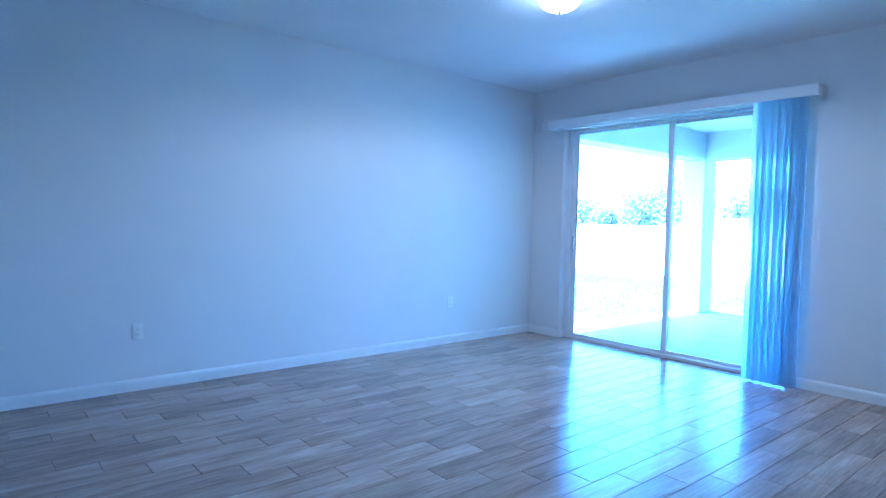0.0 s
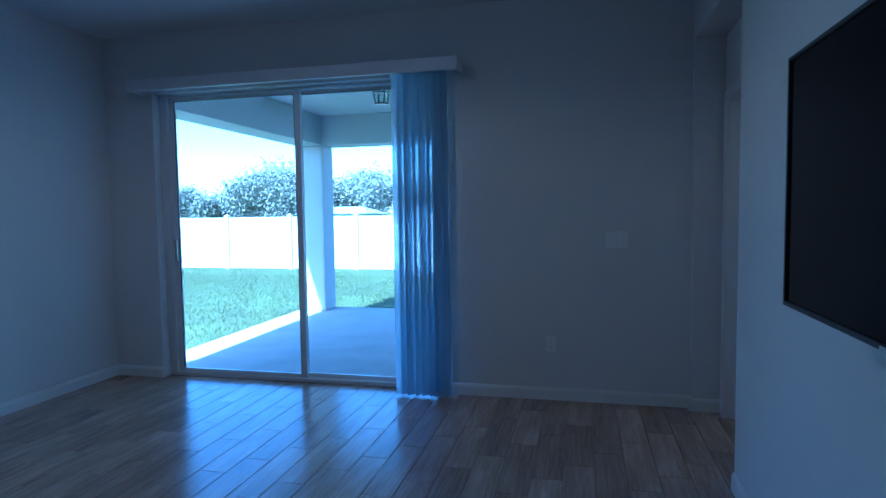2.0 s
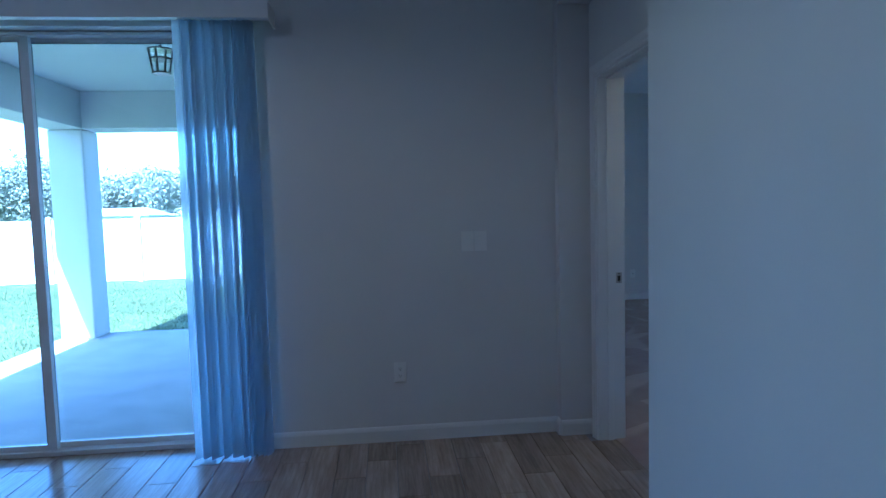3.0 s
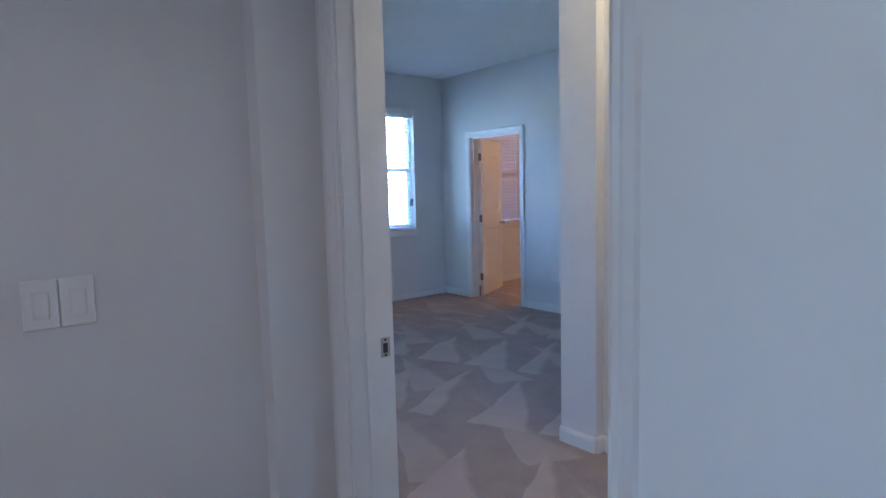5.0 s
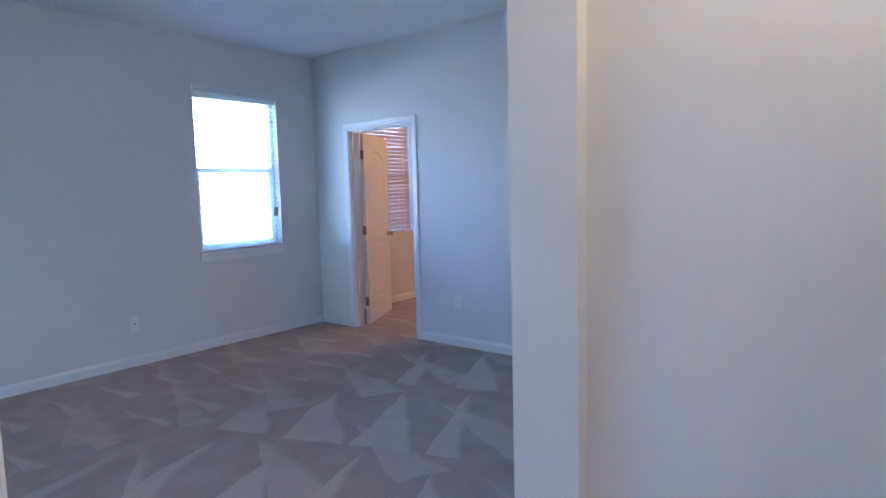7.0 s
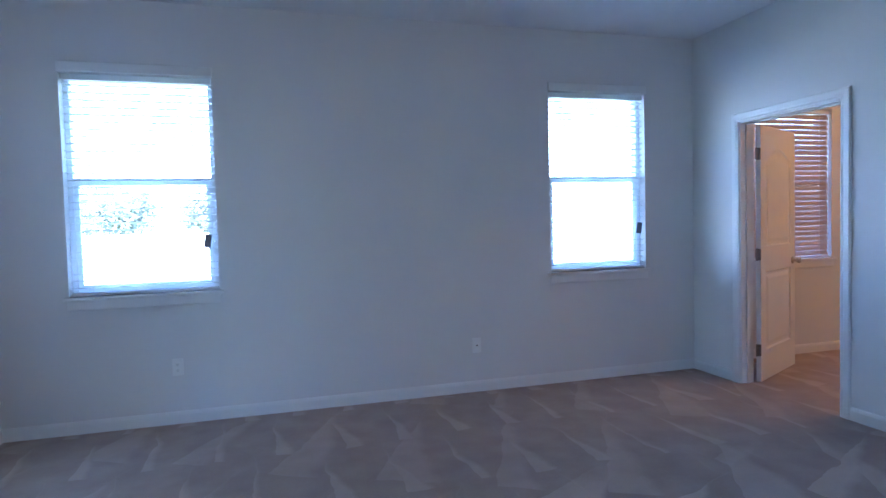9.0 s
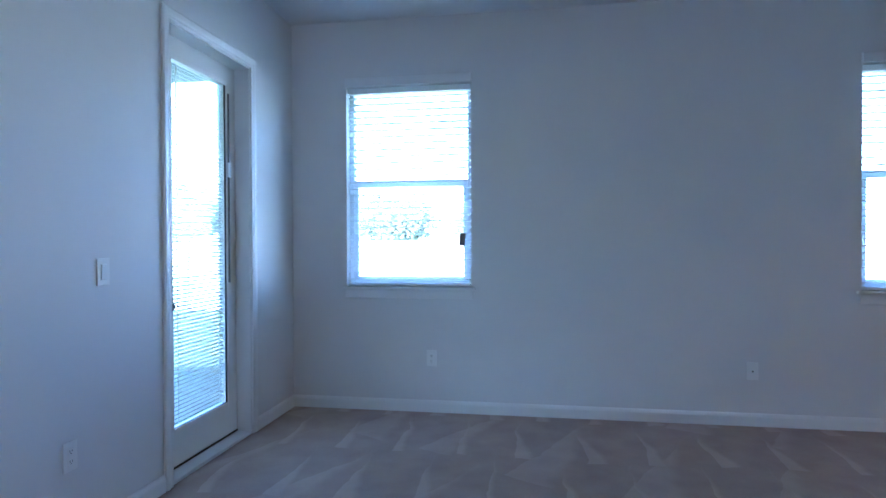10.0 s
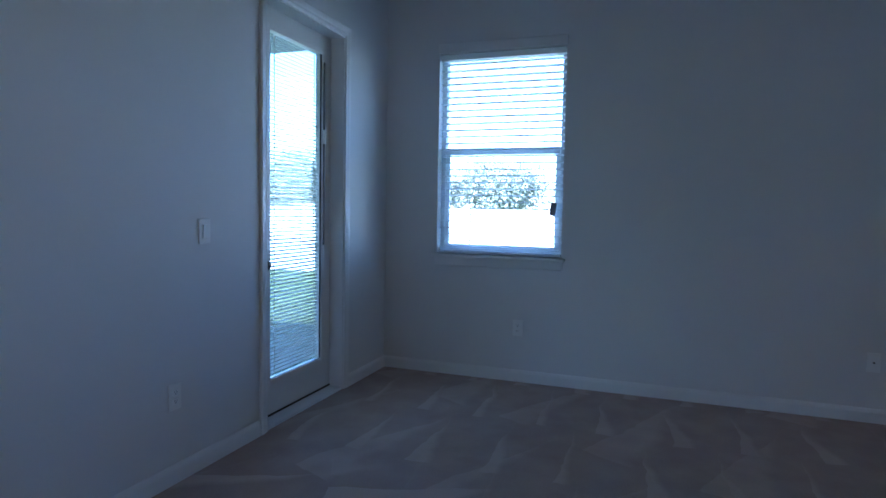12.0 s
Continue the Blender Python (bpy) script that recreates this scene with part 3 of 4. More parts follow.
# ---- windows with blinds ----
def window(name, x0, x1, z0, z1, wall_y, tilt, tag, label, blind_label, slat_paint=SLAT):
    """Single-hung window set back in a drywall opening, with stool and apron; the blind is a thing of its own."""
    win = thing(name, (0, 0, 0), label, "window", kind="structure")
    ya, yb = wall_y + 0.075, wall_y + 0.135
    f, zm = 0.035, z0 + 0.52 * (z1 - z0)
    for b in ((x0, ya, z0, x0 + f, yb, z1), (x1 - f, ya, z0, x1, yb, z1), (x0 + f, ya, z0, x1 - f, yb, z0 + f), (x0 + f, ya, z1 - f, x1 - f, yb, z1)):
        one("window_frame", b, SASH, win, 0.004)
    one("meeting_rail", (x0 + f, ya - 0.005, zm - 0.024, x1 - f, yb - 0.005, zm + 0.024), SASH, win, 0.004)
    for b in ((x0 + f, ya + 0.004, z0 + f, x0 + f + 0.03, ya + 0.03, zm - 0.024), (x1 - f - 0.03, ya + 0.004, z0 + f, x1 - f, ya + 0.03, zm - 0.024),
              (x0 + f + 0.03, ya + 0.004, z0 + f, x1 - f - 0.03, ya + 0.03, z0 + f + 0.035)):
        one("sash_rail", b, SASH, win, 0.003)
    for za, zb, y in ((z0 + f, zm, ya + 0.015), (zm, z1 - f, ya + 0.04)):
        p = one("pane", (x0 + f, y, za, x1 - f, y + 0.004, zb), GLASS, win)
        p.visible_shadow = False
    one("window_sill", (x0 - 0.03, wall_y - 0.035, z0 - 0.022, x1 + 0.03, wall_y + 0.075, z0), TRIM, win, 0.005)
    one("apron", (x0 - 0.012, wall_y - 0.015, z0 - 0.085, x1 + 0.012, wall_y, z0 - 0.022), TRIM, win, 0.004)
    blind = thing("window_blind", ((x0 + x1) / 2, wall_y + 0.04, z0), blind_label, "blind", "horizontal window blinds")
    half, h = (x1 - x0) / 2 - 0.008, z1 - z0
    one("headrail", (-half, -0.025, h - 0.042, half, 0.03, h - 0.002), SASH, blind, 0.003)
    one("valance", (-half - 0.014, -0.062, h + 0.002, half + 0.014, -0.048, h + 0.068), TRIM, blind, 0.004)
    for sx in (-half - 0.014, half + 0.004):
        one("valance_return", (sx, -0.048, h + 0.002, sx + 0.010, -0.0405, h + 0.068), TRIM, blind)
    one("bottom_rail", (-half, -0.025, 0.004, half, 0.025, 0.022), VINYL, blind, 0.004)
    bm = bmesh.new()
    n = 6
    up = [(-0.025 + 0.05 * i / n, 0.0016 + 0.0025 * math.sin(math.pi * i / n)) for i in range(n + 1)]
    outline = up + [(y, z - 0.0042) for y, z in reversed(up)]
    ends = [[bm.verts.new((x, y, z)) for y, z in outline] for x in (-half, half)]
    k = len(outline)
    for i in range(k):
        bm.faces.new((ends[0][i], ends[0][(i + 1) % k], ends[1][(i + 1) % k], ends[1][i]))
    bm.faces.new(ends[0])
    bm.faces.new(ends[1][::-1])
    me = mesh_of("slat", bm, slat_paint)
    count = int((h - 0.09) / 0.0455)
    rnd = random.Random(name)
    for i in range(count):
        ob = new("slat", me)
        ob.parent = blind
        ob.location = (0, 0, 0.05 + i * (h - 0.12) / (count - 1))
        ob.rotation_euler = (radians(tilt + rnd.uniform(-1.5, 1.5)), radians(rnd.uniform(-0.12, 0.12)), 0)
    for x in (-half + 0.13, half - 0.13):
        for y in (-0.028, 0.028):
            one("ladder_cord", (x - 0.001, y - 0.0008, 0.02, x + 0.001, y + 0.0008, h - 0.04), CORD, blind)
    bm = bmesh.new()
    rod(bm, half - 0.05, -0.036, h * 0.66, 0.0012, h * 0.62, segments=6)
    part("lift_cord", bm, CORD, blind)
    if tag:
        bm = bmesh.new()
        box(bm, -0.022, -0.004, -0.045, 0.022, 0.004, 0.045)
        soften(bm, 0.003)
        tg = part("cord_tassel", bm, TAGM, blind, "dark grey tag on the cord")
        tg.location = (half - 0.055, -0.042, h * 0.235)
        tg.rotation_euler = (0, radians(8), radians(-12))
    return win


window("window_1", W1[0], W1[1], SILL, HEAD, 0.0, -2, True, "white single-hung window with stool and apron", "white faux-wood blind lowered with open slats")
window("window_2", W2[0], W2[1], SILL, HEAD, 0.0, -2, True, "white single-hung window near the bathroom door", "white faux-wood blind lowered with open slats")
window("window_3", B[0], B[1], SILL, 2.30, 0.1, 71, False, "small bathroom window with stool and apron", "rosy-brown faux-wood blind with slats tilted nearly shut", DARKSLAT)

# ---- patio slider ----
SX0, SX1, SXM, SZ = -3.35, -0.92, -2.115, 2.35
sl = thing("sliding_door", (0, 0, 0), "white aluminium sliding glass patio door, closed", "sliding door", kind="structure")
for b in ((SX0, -4.42, 0, SX0 + 0.075, -4.32, SZ), (SX1 - 0.035, -4.42, 0, SX1, -4.32, SZ), (SX0 + 0.075, -4.42, SZ - 0.020, SX1 - 0.035, -4.32, SZ)):
    one("frame", b, ALU, sl, 0.003)
one("track", (SX0 + 0.075, -4.42, 0, SX1 - 0.035, -4.32, 0.028), ALU, sl, 0.003)
for a, c, y, nm in ((SX0 + 0.075, SXM + 0.03, -4.398, "sliding_panel"), (SXM - 0.03, SX1 - 0.035, -4.362, "fixed_panel")):
    w = 0.048
    pn = part(nm, (lambda bm: (box(bm, a, y, 0.028, a + w, y + 0.03, SZ - 0.021), box(bm, c - w, y, 0.028, c, y + 0.03, SZ - 0.021),
                               box(bm, a + w, y, 0.028, c - w, y + 0.03, 0.060), box(bm, a + w, y, SZ - 0.045, c - w, y + 0.03, SZ - 0.021), bm)[-1])(bmesh.new()), ALU, sl)
    p = one("pane", (a + w, y + 0.012, 0.060, c - w, y + 0.018, SZ - 0.045), COATED, pn)
    p.visible_shadow = False
    for b in ((a + w, y + 0.002, 0.060, a + w + 0.005, y + 0.011, SZ - 0.045), (c - w - 0.005, y + 0.002, 0.060, c - w, y + 0.011, SZ - 0.045),
              (a + w + 0.005, y + 0.002, SZ - 0.050, c - w - 0.005, y + 0.011, SZ - 0.045)):
        one("gasket", b, GASKET, pn)
one("pull_handle", (SX0 + 0.098, -4.425, 0.98, SX0 + 0.118, -4.399, 1.16), NICKEL, sl, 0.005, "slim grey pull handle")

# vertical blind, drawn aside
vb = thing("vertical_blind", (-1.02, -4.60, 2.36), "white vertical blind stacked beside the patio door", "blind")
one("valance", (-2.40, -0.105, -0.022, 0.27, -0.095, 0.066), VINYL, vb, 0.002, "white valance board")
for x in (-2.40, 0.26):
    one("valance_return", (x, -0.095, -0.022, x + 0.010, 0.10, 0.066), VINYL, vb)
one("valance_top", (-2.39, -0.095, 0.058, 0.26, 0.10, 0.066), VINYL, vb)
one("headrail", (-2.38, -0.03, 0.0, 0.25, 0.015, 0.035), ALU, vb)
rnd = random.Random(5)
vane = bmesh.new()
n = 8
front = [(0.011 * math.sin(math.pi * i / n), -0.0445 + 0.089 * i / n) for i in range(n + 1)]
loop = front + [(x + 0.0011, y) for x, y in reversed(front)]
lo = [vane.verts.new((x, y, -2.345)) for x, y in loop]
hi = [vane.verts.new((x, y, -0.012)) for x, y in loop]
for i in range(len(loop)):
    j = (i + 1) % len(loop)
    vane.faces.new((lo[i], lo[j], hi[j], hi[i]))
vane.faces.new(lo[::-1])
vane.faces.new(hi)
vane_mesh = mesh_of("vane", vane, VANE)
for i in range(18):
    ob = new("vane", vane_mesh)
    ob.parent = vb
    ob.location = (-0.212 + i * 0.0216, rnd.uniform(-0.004, 0.004), 0)
    ob.rotation_euler = (radians(rnd.uniform(-0.15, 0.15)), radians(rnd.uniform(-0.12, 0.12)), radians((-30, -4, -16, 4, -24)[i % 5] + rnd.uniform(-7, 7)))
    one("vane_clip", (ob.location.x - 0.003, -0.008, -0.014, ob.location.x + 0.003, 0.008, 0.0), PLATE, vb)

# ---- television ----
TVY0, TVY1, TVZ0, TVZ1, TVX = -8.19, -7.07, 1.10, 1.745, 0.61
tv = thing("television", (0.80, -7.585, 1.42), "black flat-screen television on a wall mount, switched off", "television")
one("back_shell", (TVX + 0.012 - 0.80, -0.55, -0.30, TVX + 0.060 - 0.80, 0.55, 0.30), BEZEL, tv, 0.012)
one("screen", (TVX + 0.001 - 0.80, -0.548, -0.308, TVX + 0.012 - 0.80, 0.548, 0.312), SCREEN, tv)
for b in ((-0.195, -0.56, -0.32, -0.178, -0.548, 0.322), (-0.195, 0.548, -0.32, -0.178, 0.56, 0.322), (-0.195, -0.548, -0.32, -0.178, 0.548, -0.308), (-0.195, -0.548, 0.312, -0.178, 0.548, 0.322)):
    one("bezel", b, BEZEL, tv, 0.002)
one("mark", (-0.1965, -0.03, -0.318, -0.195, 0.03, -0.311), LOGO, tv)
one("wall_plate", (-0.03, -0.20, -0.20, 0.0, 0.20, 0.20), DARKMETAL, tv)
one("mount_arm", (-0.135, -0.05, -0.05, -0.03, 0.05, 0.05), DARKMETAL, tv)


# ---- switches and outlets ----
def plate(name, place, facing, kind, label, category, group):
    """Cover plate; facing is the way it looks: N, S, E or W."""
    ob = thing(name, place, label, category, group)
    ob.rotation_euler = (0, 0, radians({"S": 0, "E": 90, "N": 180, "W": 270}[facing]))
    one("cover_plate", (-0.036, -0.006, -0.058, 0.036, 0.0, 0.058), PLATE, ob, 0.0025)
    if kind == "outlet":
        for z in (-0.02, 0.02):
            bm = bmesh.new()
            box(bm, -0.016, -0.0085, z - 0.0135, 0.016, -0.006, z + 0.0135)
            soften(bm, 0.001, 1)
            face = part("receptacle", bm, PLATE, ob)
            for x in (-0.006, 0.006):
                one("slot", (x - 0.001, -0.0090, z - 0.002, x + 0.001, -0.0084, z + 0.006), SLOT, face)
            one("slot", (-0.0022, -0.0090, z - 0.009, 0.0022, -0.0084, z - 0.005), SLOT, face)
    elif kind == "switch":
        one("frame", (-0.0175, -0.0075, -0.034, 0.0175, -0.006, 0.034), PLATE, ob, 0.0006)
        r = one("rocker", (-0.0155, -0.011, -0.031, 0.0155, -0.007, 0.031), PLATE, ob, 0.001)
        r.rotation_euler = (radians(3), 0, 0)
    else:
        bm = bmesh.new()
        rod(bm, 0, -0.010, 0, 0.005, 0.010, "Y", segments=12)
        part("jack", bm, DARKMETAL, ob, "threaded coaxial jack")


OUT = "white duplex outlet on the painted wall"
plate("outlet", (-3.8, -5.75, 0.44), "E", "outlet", OUT, "outlet", "outlets")
plate("outlet", (-3.8, -8.78, 0.44), "E", "outlet", OUT, "outlet", "outlets")
plate("outlet", (-0.13, -4.5, 0.405), "S", "outlet", OUT, "outlet", "outlets")
plate("outlet", (0, -2.127, 0.387), "E", "outlet", OUT, "outlet", "outlets")
plate("outlet", (1.047, 0, 0.39), "S", "outlet", OUT, "outlet", "outlets")
plate("outlet", (5.19, -1.89, 0.415), "W", "outlet", OUT, "outlet", "outlets")
plate("cable_outlet", (3.19, 0, 0.365), "S", "jack", "white cable jack plate on the painted wall", "cable outlet", "outlets")
plate("light_switch", (0, -1.94, 1.10), "E", "switch", "white rocker light switch beside the patio door", "switch", "light switches")
plate("light_switch", (0.28, -4.5, 1.15), "S", "switch", "white rocker light switch on the dim wall", "switch", "light switches")
plate("light_switch", (0.355, -4.5, 1.15), "S", "switch", "white rocker light switch on the dim wall", "switch", "light switches")
sensor = thing("motion_sensor", (-3.72, -4.5, 2.40), "small white security sensor high in the corner", "sensor")
sensor.name = "alarm_sensor"
one("housing", (-0.03, -0.035, -0.05, 0.03, 0.0, 0.05), PLATE, sensor, 0.008)
one("lens", (-0.02, -0.039, -0.03, 0.02, -0.034, 0.005), SLAT, sensor, 0.002)


def dome_light(place, label):
    ob = thing("ceiling_light", place, label, "ceiling light", "flush dome lights")
    bm = bmesh.new()
    lathe(bm, [(0.15, 0.0), (0.155, -0.012), (0.15, -0.030), (0.13, -0.036), (0.001, -0.037)], (0, 0, 0))
    part("base_pan", bm, NICKEL, ob, "", True)
    bm = bmesh.new()
    pr = [(0.14 * math.cos(a), -0.036 - 0.085 * math.sin(a)) for a in [i * math.pi / 2 / 10 for i in range(10)]] + [(0.004, -0.121)]
    lathe(bm, pr, (0, 0, 0))
    g = part("globe", bm, GLOBE, ob, "lit frosted glass bowl", True)
    g.visible_shadow = False
    bm = bmesh.new()
    lathe(bm, [(0.012, -0.119), (0.013, -0.126), (0.007, -0.132), (0.008, -0.140), (0.001, -0.146)], (0, 0, 0))
    part("finial", bm, NICKEL, ob, "", True)
    return ob


dome_light((-1.65, -6.70, TOP), "lit frosted glass dome light on the ceiling")
dome_light((2.25, -4.95, TOP), "lit frosted glass dome light on the ceiling")
# bathroom: unseen dome added in place of the vanity lights
dome_light((6.9, -1.5, TOP), "lit frosted glass dome light on the ceiling")
vent = thing("smoke_detector", (0.55, -0.75, TOP), "small white round smoke detector on the ceiling", "smoke detector")
bm = bmesh.new()
lathe(bm, [(0.065, 0), (0.065, -0.015), (0.055, -0.032), (0.03, -0.038), (0.001, -0.038)], (0, 0, 0))
part("body", bm, PLATE, vent, "", True)

# ---- lanai ----
boxes("patio_slab", [(-4.02, -4.3, -0.3, -0.2, -0.36, -0.07)], CONCRETE, "light broom-finished concrete patio slab", "patio", bevel=0.008)
boxes("lanai_ceiling", [(-4.05, -4.3, 2.76, -0.2, -0.3, 2.85)], STUCCO, "white painted patio ceiling", "ceiling")
boxes("lanai_beam_west", [(-3.96, -4.3, 2.34, -3.58, -0.36, 2.76)], STUCCO, "white stucco patio beam", "beam", bevel=0.01)
boxes("lanai_beam_north", [(-3.58, -0.74, 2.34, -0.2, -0.36, 2.76)], STUCCO, "white stucco patio beam", "beam", bevel=0.01)
boxes("lanai_column", [(-3.96, -0.74, -0.07, -3.58, -0.36, 2.34)], STUCCO, "white square stucco patio column", "column", bevel=0.02)
boxes("facade_skin", [(-0.23, -4.3, -0.3, -0.204, -1.50, 2.76), (-0.23, -1.50, 2.35, -0.204, -0.625, 2.76), (-0.23, -0.625, -0.3, -0.204, 0.2, 2.76)],
      STUCCO, "white stucco of the bedroom wall on the patio", "wall")
lan = thing("porch_lantern", (-1.96, -2.78, 2.76), "caged glass porch lantern on the patio ceiling", "lantern")
bm = bmesh.new()
lathe(bm, [(0.065, 0), (0.065, -0.012), (0.03, -0.025), (0.012, -0.03), (0.012, -0.06), (0.10, -0.075), (0.105, -0.085), (0.001, -0.09)], (0, 0, 0), segments=20)
part("canopy", bm, DARKMETAL, lan)
bm = bmesh.new()
lathe(bm, [(0.088, -0.09), (0.062, -0.25), (0.001, -0.252)], (0, 0, 0), segments=8)
p = part("glass_shade", bm, GLASS, lan)
p.visible_shadow = False
for i in range(8):
    a = i * math.pi / 4
    bm = bmesh.new()
    v = rod(bm, 0, 0, 0, 0.005, 0.185, segments=6)
    r = part("cage_bar", bm, DARKMETAL, lan)
    r.matrix_basis = look((0.096 * math.cos(a), 0.096 * math.sin(a), -0.09), (0.066 * math.cos(a), 0.066 * math.sin(a), -0.27)) @ Matrix.Translation((0, 0, -0.0915))
for z, r0 in ((-0.15, 0.088), (-0.262, 0.070)):
    bm = bmesh.new()
    lathe(bm, [(r0 - 0.006, z), (r0 + 0.003, z), (r0 + 0.003, z - 0.012), (r0 - 0.006, z - 0.012)], (0, 0, 0), segments=20)
    part("cage_ring", bm, DARKMETAL, lan)


# ---- garden ----
def lie(y):
    """Height of the lawn: it falls gently from the house to the fence."""
    return -0.14 - 0.42 * min(1.0, max(0.0, (y + 2.0) / 10.0))


bm = bmesh.new()
ys = [-900, -60, -20, -8, -4, -2, 0, 2, 4, 6, 8, 12, 30, 90, 300, 1500]
xs = [-1500, -300, -80, -30, -16, -10, -6, -4, -2, 0, 3, 8, 16, 40, 300, 1500]
grid = [[bm.verts.new((x, y, lie(y))) for x in xs] for y in ys]
for r0, r1 in zip(grid, grid[1:]):
    for i in range(len(xs) - 1):
        bm.faces.new((r0[i], r0[i + 1], r1[i + 1], r1[i]))
tagged(part("ground", bm, SOIL), "mown green lawn falling towards the fence", "lawn", kind="structure")

rng = np.random.default_rng(3)
count = 190000
gx = rng.uniform(-15, 2.5, count)
gy = -4.2 + 14.0 * rng.random(count) ** 0.85
keep = ~((gx > -4.1) & (gy < -0.28)) & ~((gx > -0.3) & (gy < 0.3)) & ~((gx > -4.1) & (gy < -4.2))
gx, gy = gx[keep], gy[keep]
gz = -0.14 - 0.42 * np.clip((gy + 2.0) / 10.0, 0, 1)
h = rng.uniform(0.02, 0.055, gx.size)
a = rng.uniform(0, 2 * np.pi, gx.size)
w = rng.uniform(0.003, 0.006, gx.size)
lean = rng.normal(0, 0.025, (gx.size, 2))
v = np.empty((gx.size, 3, 3))
v[:, 0] = np.stack([gx - w * np.cos(a), gy - w * np.sin(a), gz - 0.01], 1)
v[:, 1] = np.stack([gx + w * np.cos(a), gy + w * np.sin(a), gz - 0.01], 1)
v[:, 2] = np.stack([gx + lean[:, 0], gy + lean[:, 1], gz + h], 1)
me = bpy.data.meshes.new("grass")
me.from_pydata(v.reshape(-1, 3).tolist(), [], np.arange(gx.size * 3).reshape(-1, 3).tolist())
me.materials.append(BLADE)
tagged(new("grass", me), "short green lawn blades behind the house", "grass", kind="stuff")

# white privacy fence
FY = 10.0
fence = thing("fence", (0, FY, -0.56), "tall white vinyl privacy fence across the lawn", "fence")
post = bmesh.new()
box(post, -0.065, -0.065, 0, 0.065, 0.065, 1.86)
box(post, -0.075, -0.075, 1.86, 0.075, 0.075, 1.89)
lathe(post, [(0.07, 1.89), (0.001, 1.94)], (0, 0, 0), segments=4)
post_mesh = mesh_of("post", post, FENCE)
board = bmesh.new()
box(board, -0.143, -0.011, 0.12, 0.143, 0.011, 1.74)
soften(board, 0.004, 1)
board_mesh = mesh_of("board", board, FENCE)
rail = bmesh.new()
box(rail, -1.15, -0.025, 0, 1.15, 0.025, 0.12)
rail_mesh = mesh_of("rail", rail, FENCE)
for i in range(-12, 7):
    ob = new("post", post_mesh)
    ob.parent, ob.location = fence, (i * 2.44, 0, 0)
    for z in (0.03, 1.70):
        ob = new("rail", rail_mesh)
        ob.parent, ob.location = fence, (i * 2.44 + 1.22, 0, z)
    for k in range(8):
        ob = new("board", board_mesh)
        ob.parent, ob.location = fence, (i * 2.44 + 1.22 + (k - 3.5) * 0.288, 0, 0)


def tree(x, y, tall, spread_r, seed, leaves):
    """Oak: tapered trunk, forking limbs and a crown of many small leaves round the twigs."""
    rnd = random.Random(seed)
    base = lie(y)
    ob = thing("tree", (x, y, base), "grey-green oak tree with forked limbs beyond the fence", "tree", "trees beyond the fence")
    verts, faces, tips = [], [], []

    def limb(p, d, length, r, depth):
        steps, ring = 4, []
        for s in range(steps + 1):
            f = s / steps
            rr = r * (1 - 0.45 * f)
            side = d.orthogonal().normalized()
            up = d.cross(side)
            start = len(verts)
            for i in range(6):
                an = i * math.pi / 3
                verts.append(p + (side * math.cos(an) + up * math.sin(an)) * rr)
            if s:
                for i in range(6):
                    faces.append((start - 6 + i, start - 6 + (i + 1) % 6, start + (i + 1) % 6, start + i))
            if depth >= 1:
                tips.append(p.copy())
            if s < steps:
                d = (d + Vector((rnd.uniform(-1, 1), rnd.uniform(-1, 1), rnd.uniform(-0.3, 0.7))) * 0.16).normalized()
                p = p + d * (length / steps)
        if depth < 4:
            for k in range(3 if depth < 3 else 2):
                an = rnd.uniform(0, 2 * math.pi)
                out = Vector((math.cos(an), math.sin(an), rnd.uniform(0.05, 0.75))) * (0.95 if depth == 0 else 0.75)
                limb(p, (d * 0.55 + out).normalized(), length * rnd.uniform(0.6, 0.85), r * 0.5, depth + 1)

    limb(Vector((0, 0, -0.2)), Vector((rnd.uniform(-0.1, 0.1), rnd.uniform(-0.1, 0.1), 1)), tall * 0.26, tall * 0.030, 0)
    me = bpy.data.meshes.new("trunk")
    me.from_pydata([tuple(p) for p in verts], [], faces)
    me.materials.append(BARK)
    t = new("trunk", me)
    t.parent = ob
    g = np.random.default_rng(seed)
    tip = np.array([tuple(p) for p in tips])
    c = tip[g.integers(0, len(tip), leaves)] + g.normal(0, tall * 0.085, (leaves, 3))
    s = g.uniform(0.06, 0.13, leaves)[:, None]
    u = g.normal(size=(leaves, 3))
    u /= np.linalg.norm(u, axis=1)[:, None]
    q = np.cross(u, g.normal(size=(leaves, 3)))
    q /= np.linalg.norm(q, axis=1)[:, None]
    quad = np.stack([c - u * s, c - q * s * 0.6, c + u * s, c + q * s * 0.6], 1).reshape(-1, 3)
    me = bpy.data.meshes.new("crown")
    me.from_pydata(quad.tolist(), [], np.arange(leaves * 4).reshape(-1, 4).tolist())
    me.materials.append(LEAF)
    k = new("crown", me)
    k.parent = ob


for i, (x, y, tall, leaves) in enumerate(((-37, 36, 5.5, 5000), (-32, 38, 5.0, 5000), (-26, 36, 7.0, 9000), (-22, 33, 7.6, 9000), (-17.5, 36, 7.0, 6000), (-14, 32, 6.4, 2500),
                                          (-11, 38, 7.0, 7000), (-6.5, 34, 6.5, 6000), (-2, 37, 6.0, 6000), (4, 36, 6.0, 6000), (11, 38, 6.0, 5000), (-42, 46, 6.5, 8000), (-35, 47, 6.8, 9000), (-29, 46, 7.5, 9000), (-20, 47, 8.0, 9000), (-12.5, 48, 7.6, 9000), (-3.5, 47, 7.0, 8000))):
    tree(x, y, tall, 3, 40 + i, int(leaves * 1.5))

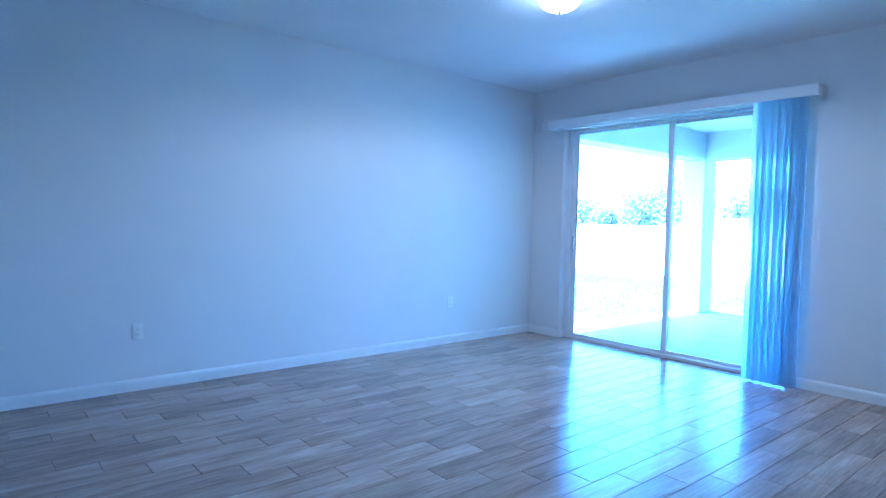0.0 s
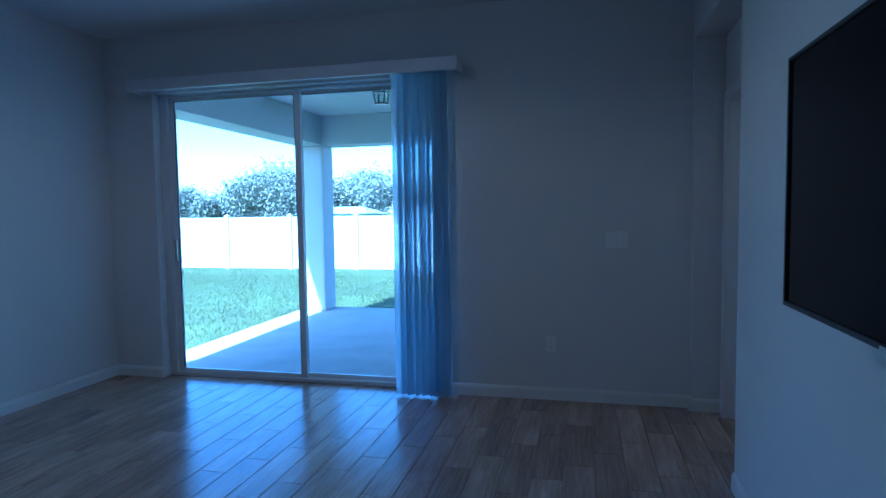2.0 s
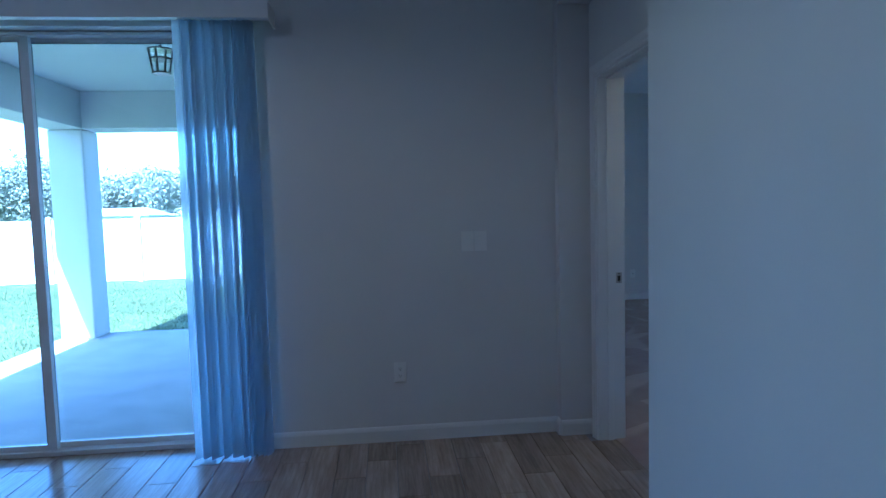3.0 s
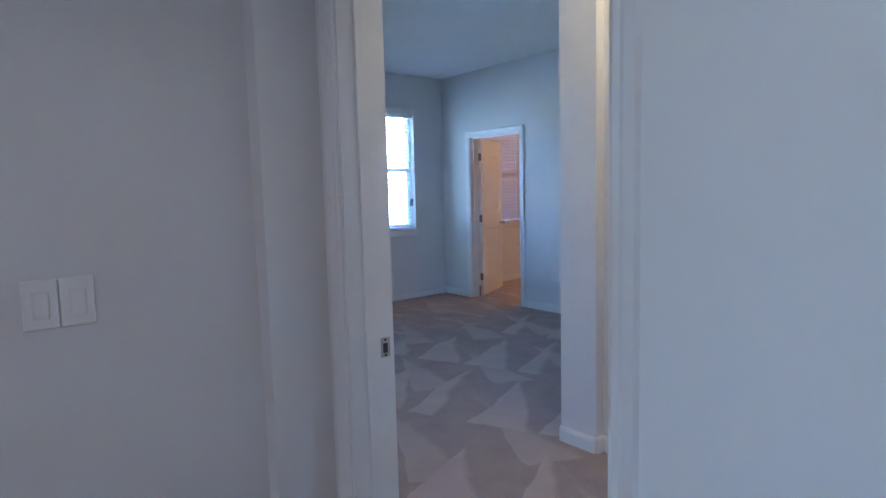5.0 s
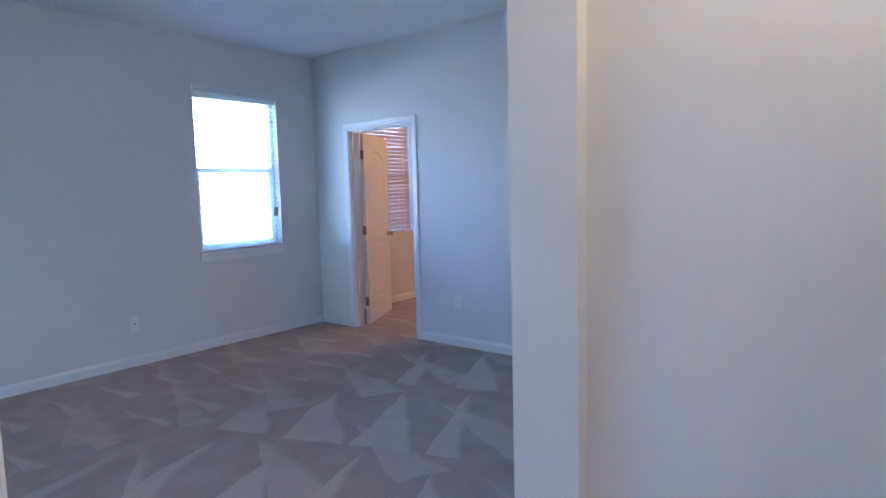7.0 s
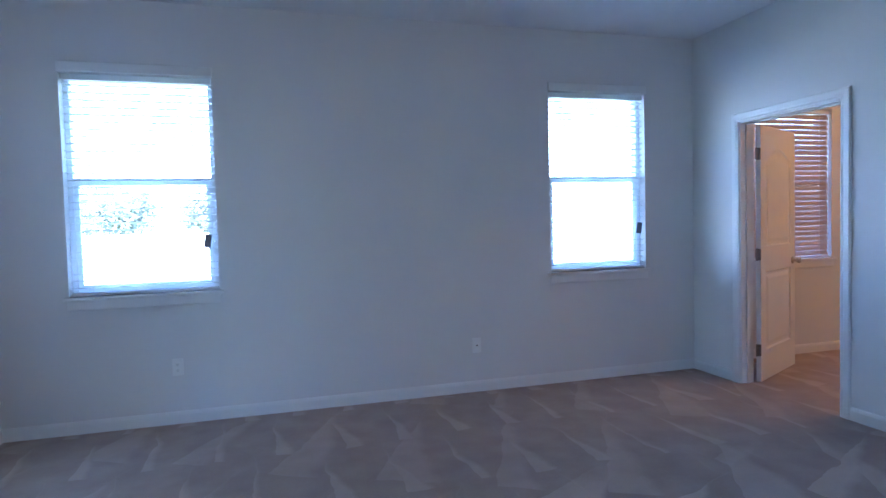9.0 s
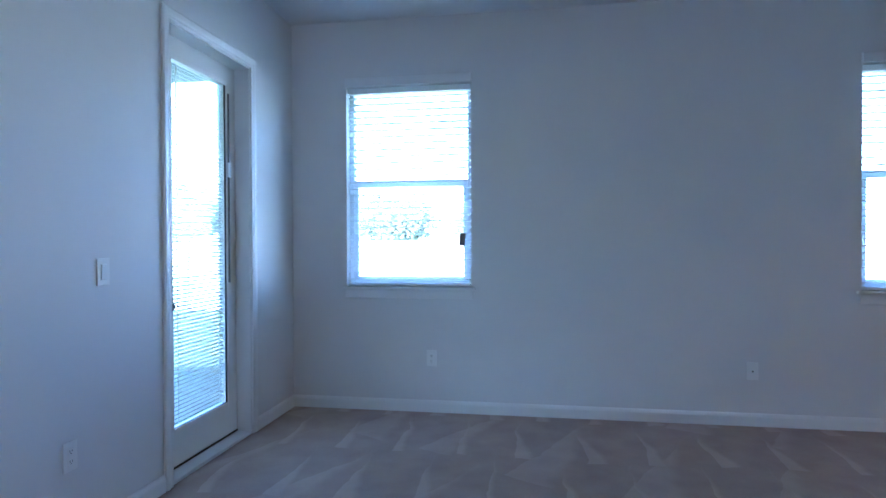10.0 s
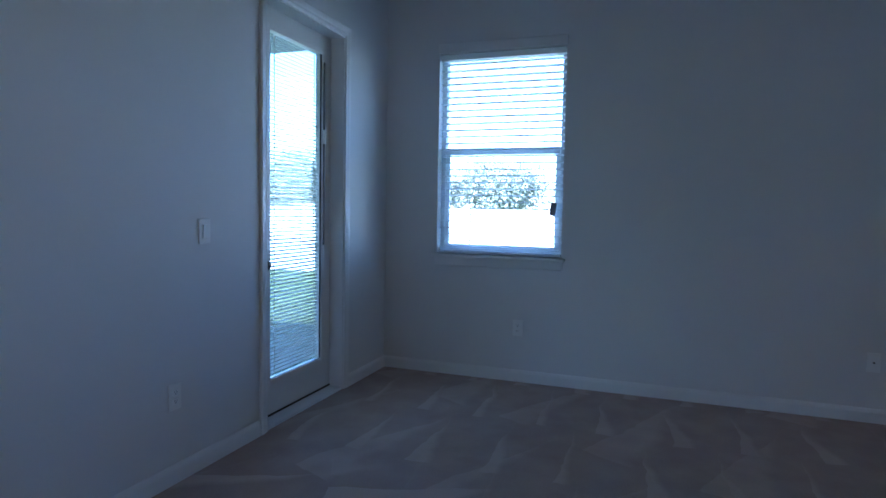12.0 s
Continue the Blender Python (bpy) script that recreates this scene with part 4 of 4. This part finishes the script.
far = thing("far_house", (-15.5, 28, lie(28)), "low pale house with a greenish roof beyond the fence", "house")
one("wall", (-2.2, -1.5, 0, 2.2, 1.5, 1.9), STUCCO, far)
bm = bmesh.new()
pts = [(-2.5, -1.8, 1.9), (2.5, -1.8, 1.9), (2.5, 1.8, 1.9), (-2.5, 1.8, 1.9), (-1.6, 0, 2.35), (1.6, 0, 2.35)]
vv = [bm.verts.new(p) for p in pts]
for f in ((0, 1, 5, 4), (2, 3, 4, 5), (1, 2, 5), (3, 0, 4), (3, 2, 1, 0)):
    bm.faces.new([vv[i] for i in f])
part("roof", bm, ROOFM, far)

# ---- floor planks ----
PW, PL, GAP = 0.158, 0.610, 0.003


def plank_mesh(x0, x1, y0, y1, bm=None):
    """A tile with a small bevelled edge, its top at zero."""
    own = bm is None
    bm = bm or bmesh.new()
    e = 0.0015
    low = [bm.verts.new(p) for p in ((x0, y0, -0.006), (x1, y0, -0.006), (x1, y1, -0.006), (x0, y1, -0.006))]
    mid = [bm.verts.new(p) for p in ((x0, y0, -0.0012), (x1, y0, -0.0012), (x1, y1, -0.0012), (x0, y1, -0.0012))]
    top = [bm.verts.new(p) for p in ((x0 + e, y0 + e, 0), (x1 - e, y0 + e, 0), (x1 - e, y1 - e, 0), (x0 + e, y1 - e, 0))]
    for a, b in ((low, mid), (mid, top)):
        for i in range(4):
            bm.faces.new((a[i], a[(i + 1) % 4], b[(i + 1) % 4], b[i]))
    bm.faces.new(top)
    return mesh_of("plank", bm, PLANK) if own else None


whole = plank_mesh(-PW / 2 + GAP / 2, PW / 2 - GAP / 2, -PL / 2 + GAP / 2, PL / 2 - GAP / 2)
rest = bmesh.new()
x, row, made = -3.8, 0, 0
while x < 4.5:
    x0, x1 = x + GAP / 2, min(x + PW, 4.5) - GAP / 2
    ymax = -4.5 if x1 < 0.80 else (-4.57 if x1 < 0.985 else (-4.68 if x0 < 1.085 else -8.8))
    if -3.35 < x0 and x1 < -0.97:
        ymax = -4.42
    offset = (row * 0.19) % PL
    y = -12.6 - PL + offset
    while y < ymax:
        y0, y1 = max(y, -12.6) + GAP / 2, min(y + PL, ymax) - GAP / 2
        if y1 - y0 > 0.02:
            full = y1 - y0 > PL - GAP - 0.001 and x1 - x0 > PW - GAP - 0.001
            if full and y0 > -10.2 and x1 < 0.985 and made < 300:
                ob = new("plank", whole)
                ob.parent = floor
                ob.location = ((x0 + x1) / 2, (y0 + y1) / 2, 0)
                made += 1
            elif x0 < 0.80 < x1 and -8.8 < y0 and y1 < -5.73:
                plank_mesh(x0, 0.80, y0, y1, rest)
            elif not (0.80 < x1 and x0 < 0.985 and -8.8 < y0 and y1 < -5.73):
                plank_mesh(x0, min(x1, 1.085) if y0 > -8.8 else x1, y0, y1, rest)
        y += PL
    x += PW
    row += 1
rest_ob = part("cut_planks", rest, PLANK, floor)
rest_ob["kind"] = "stuff"
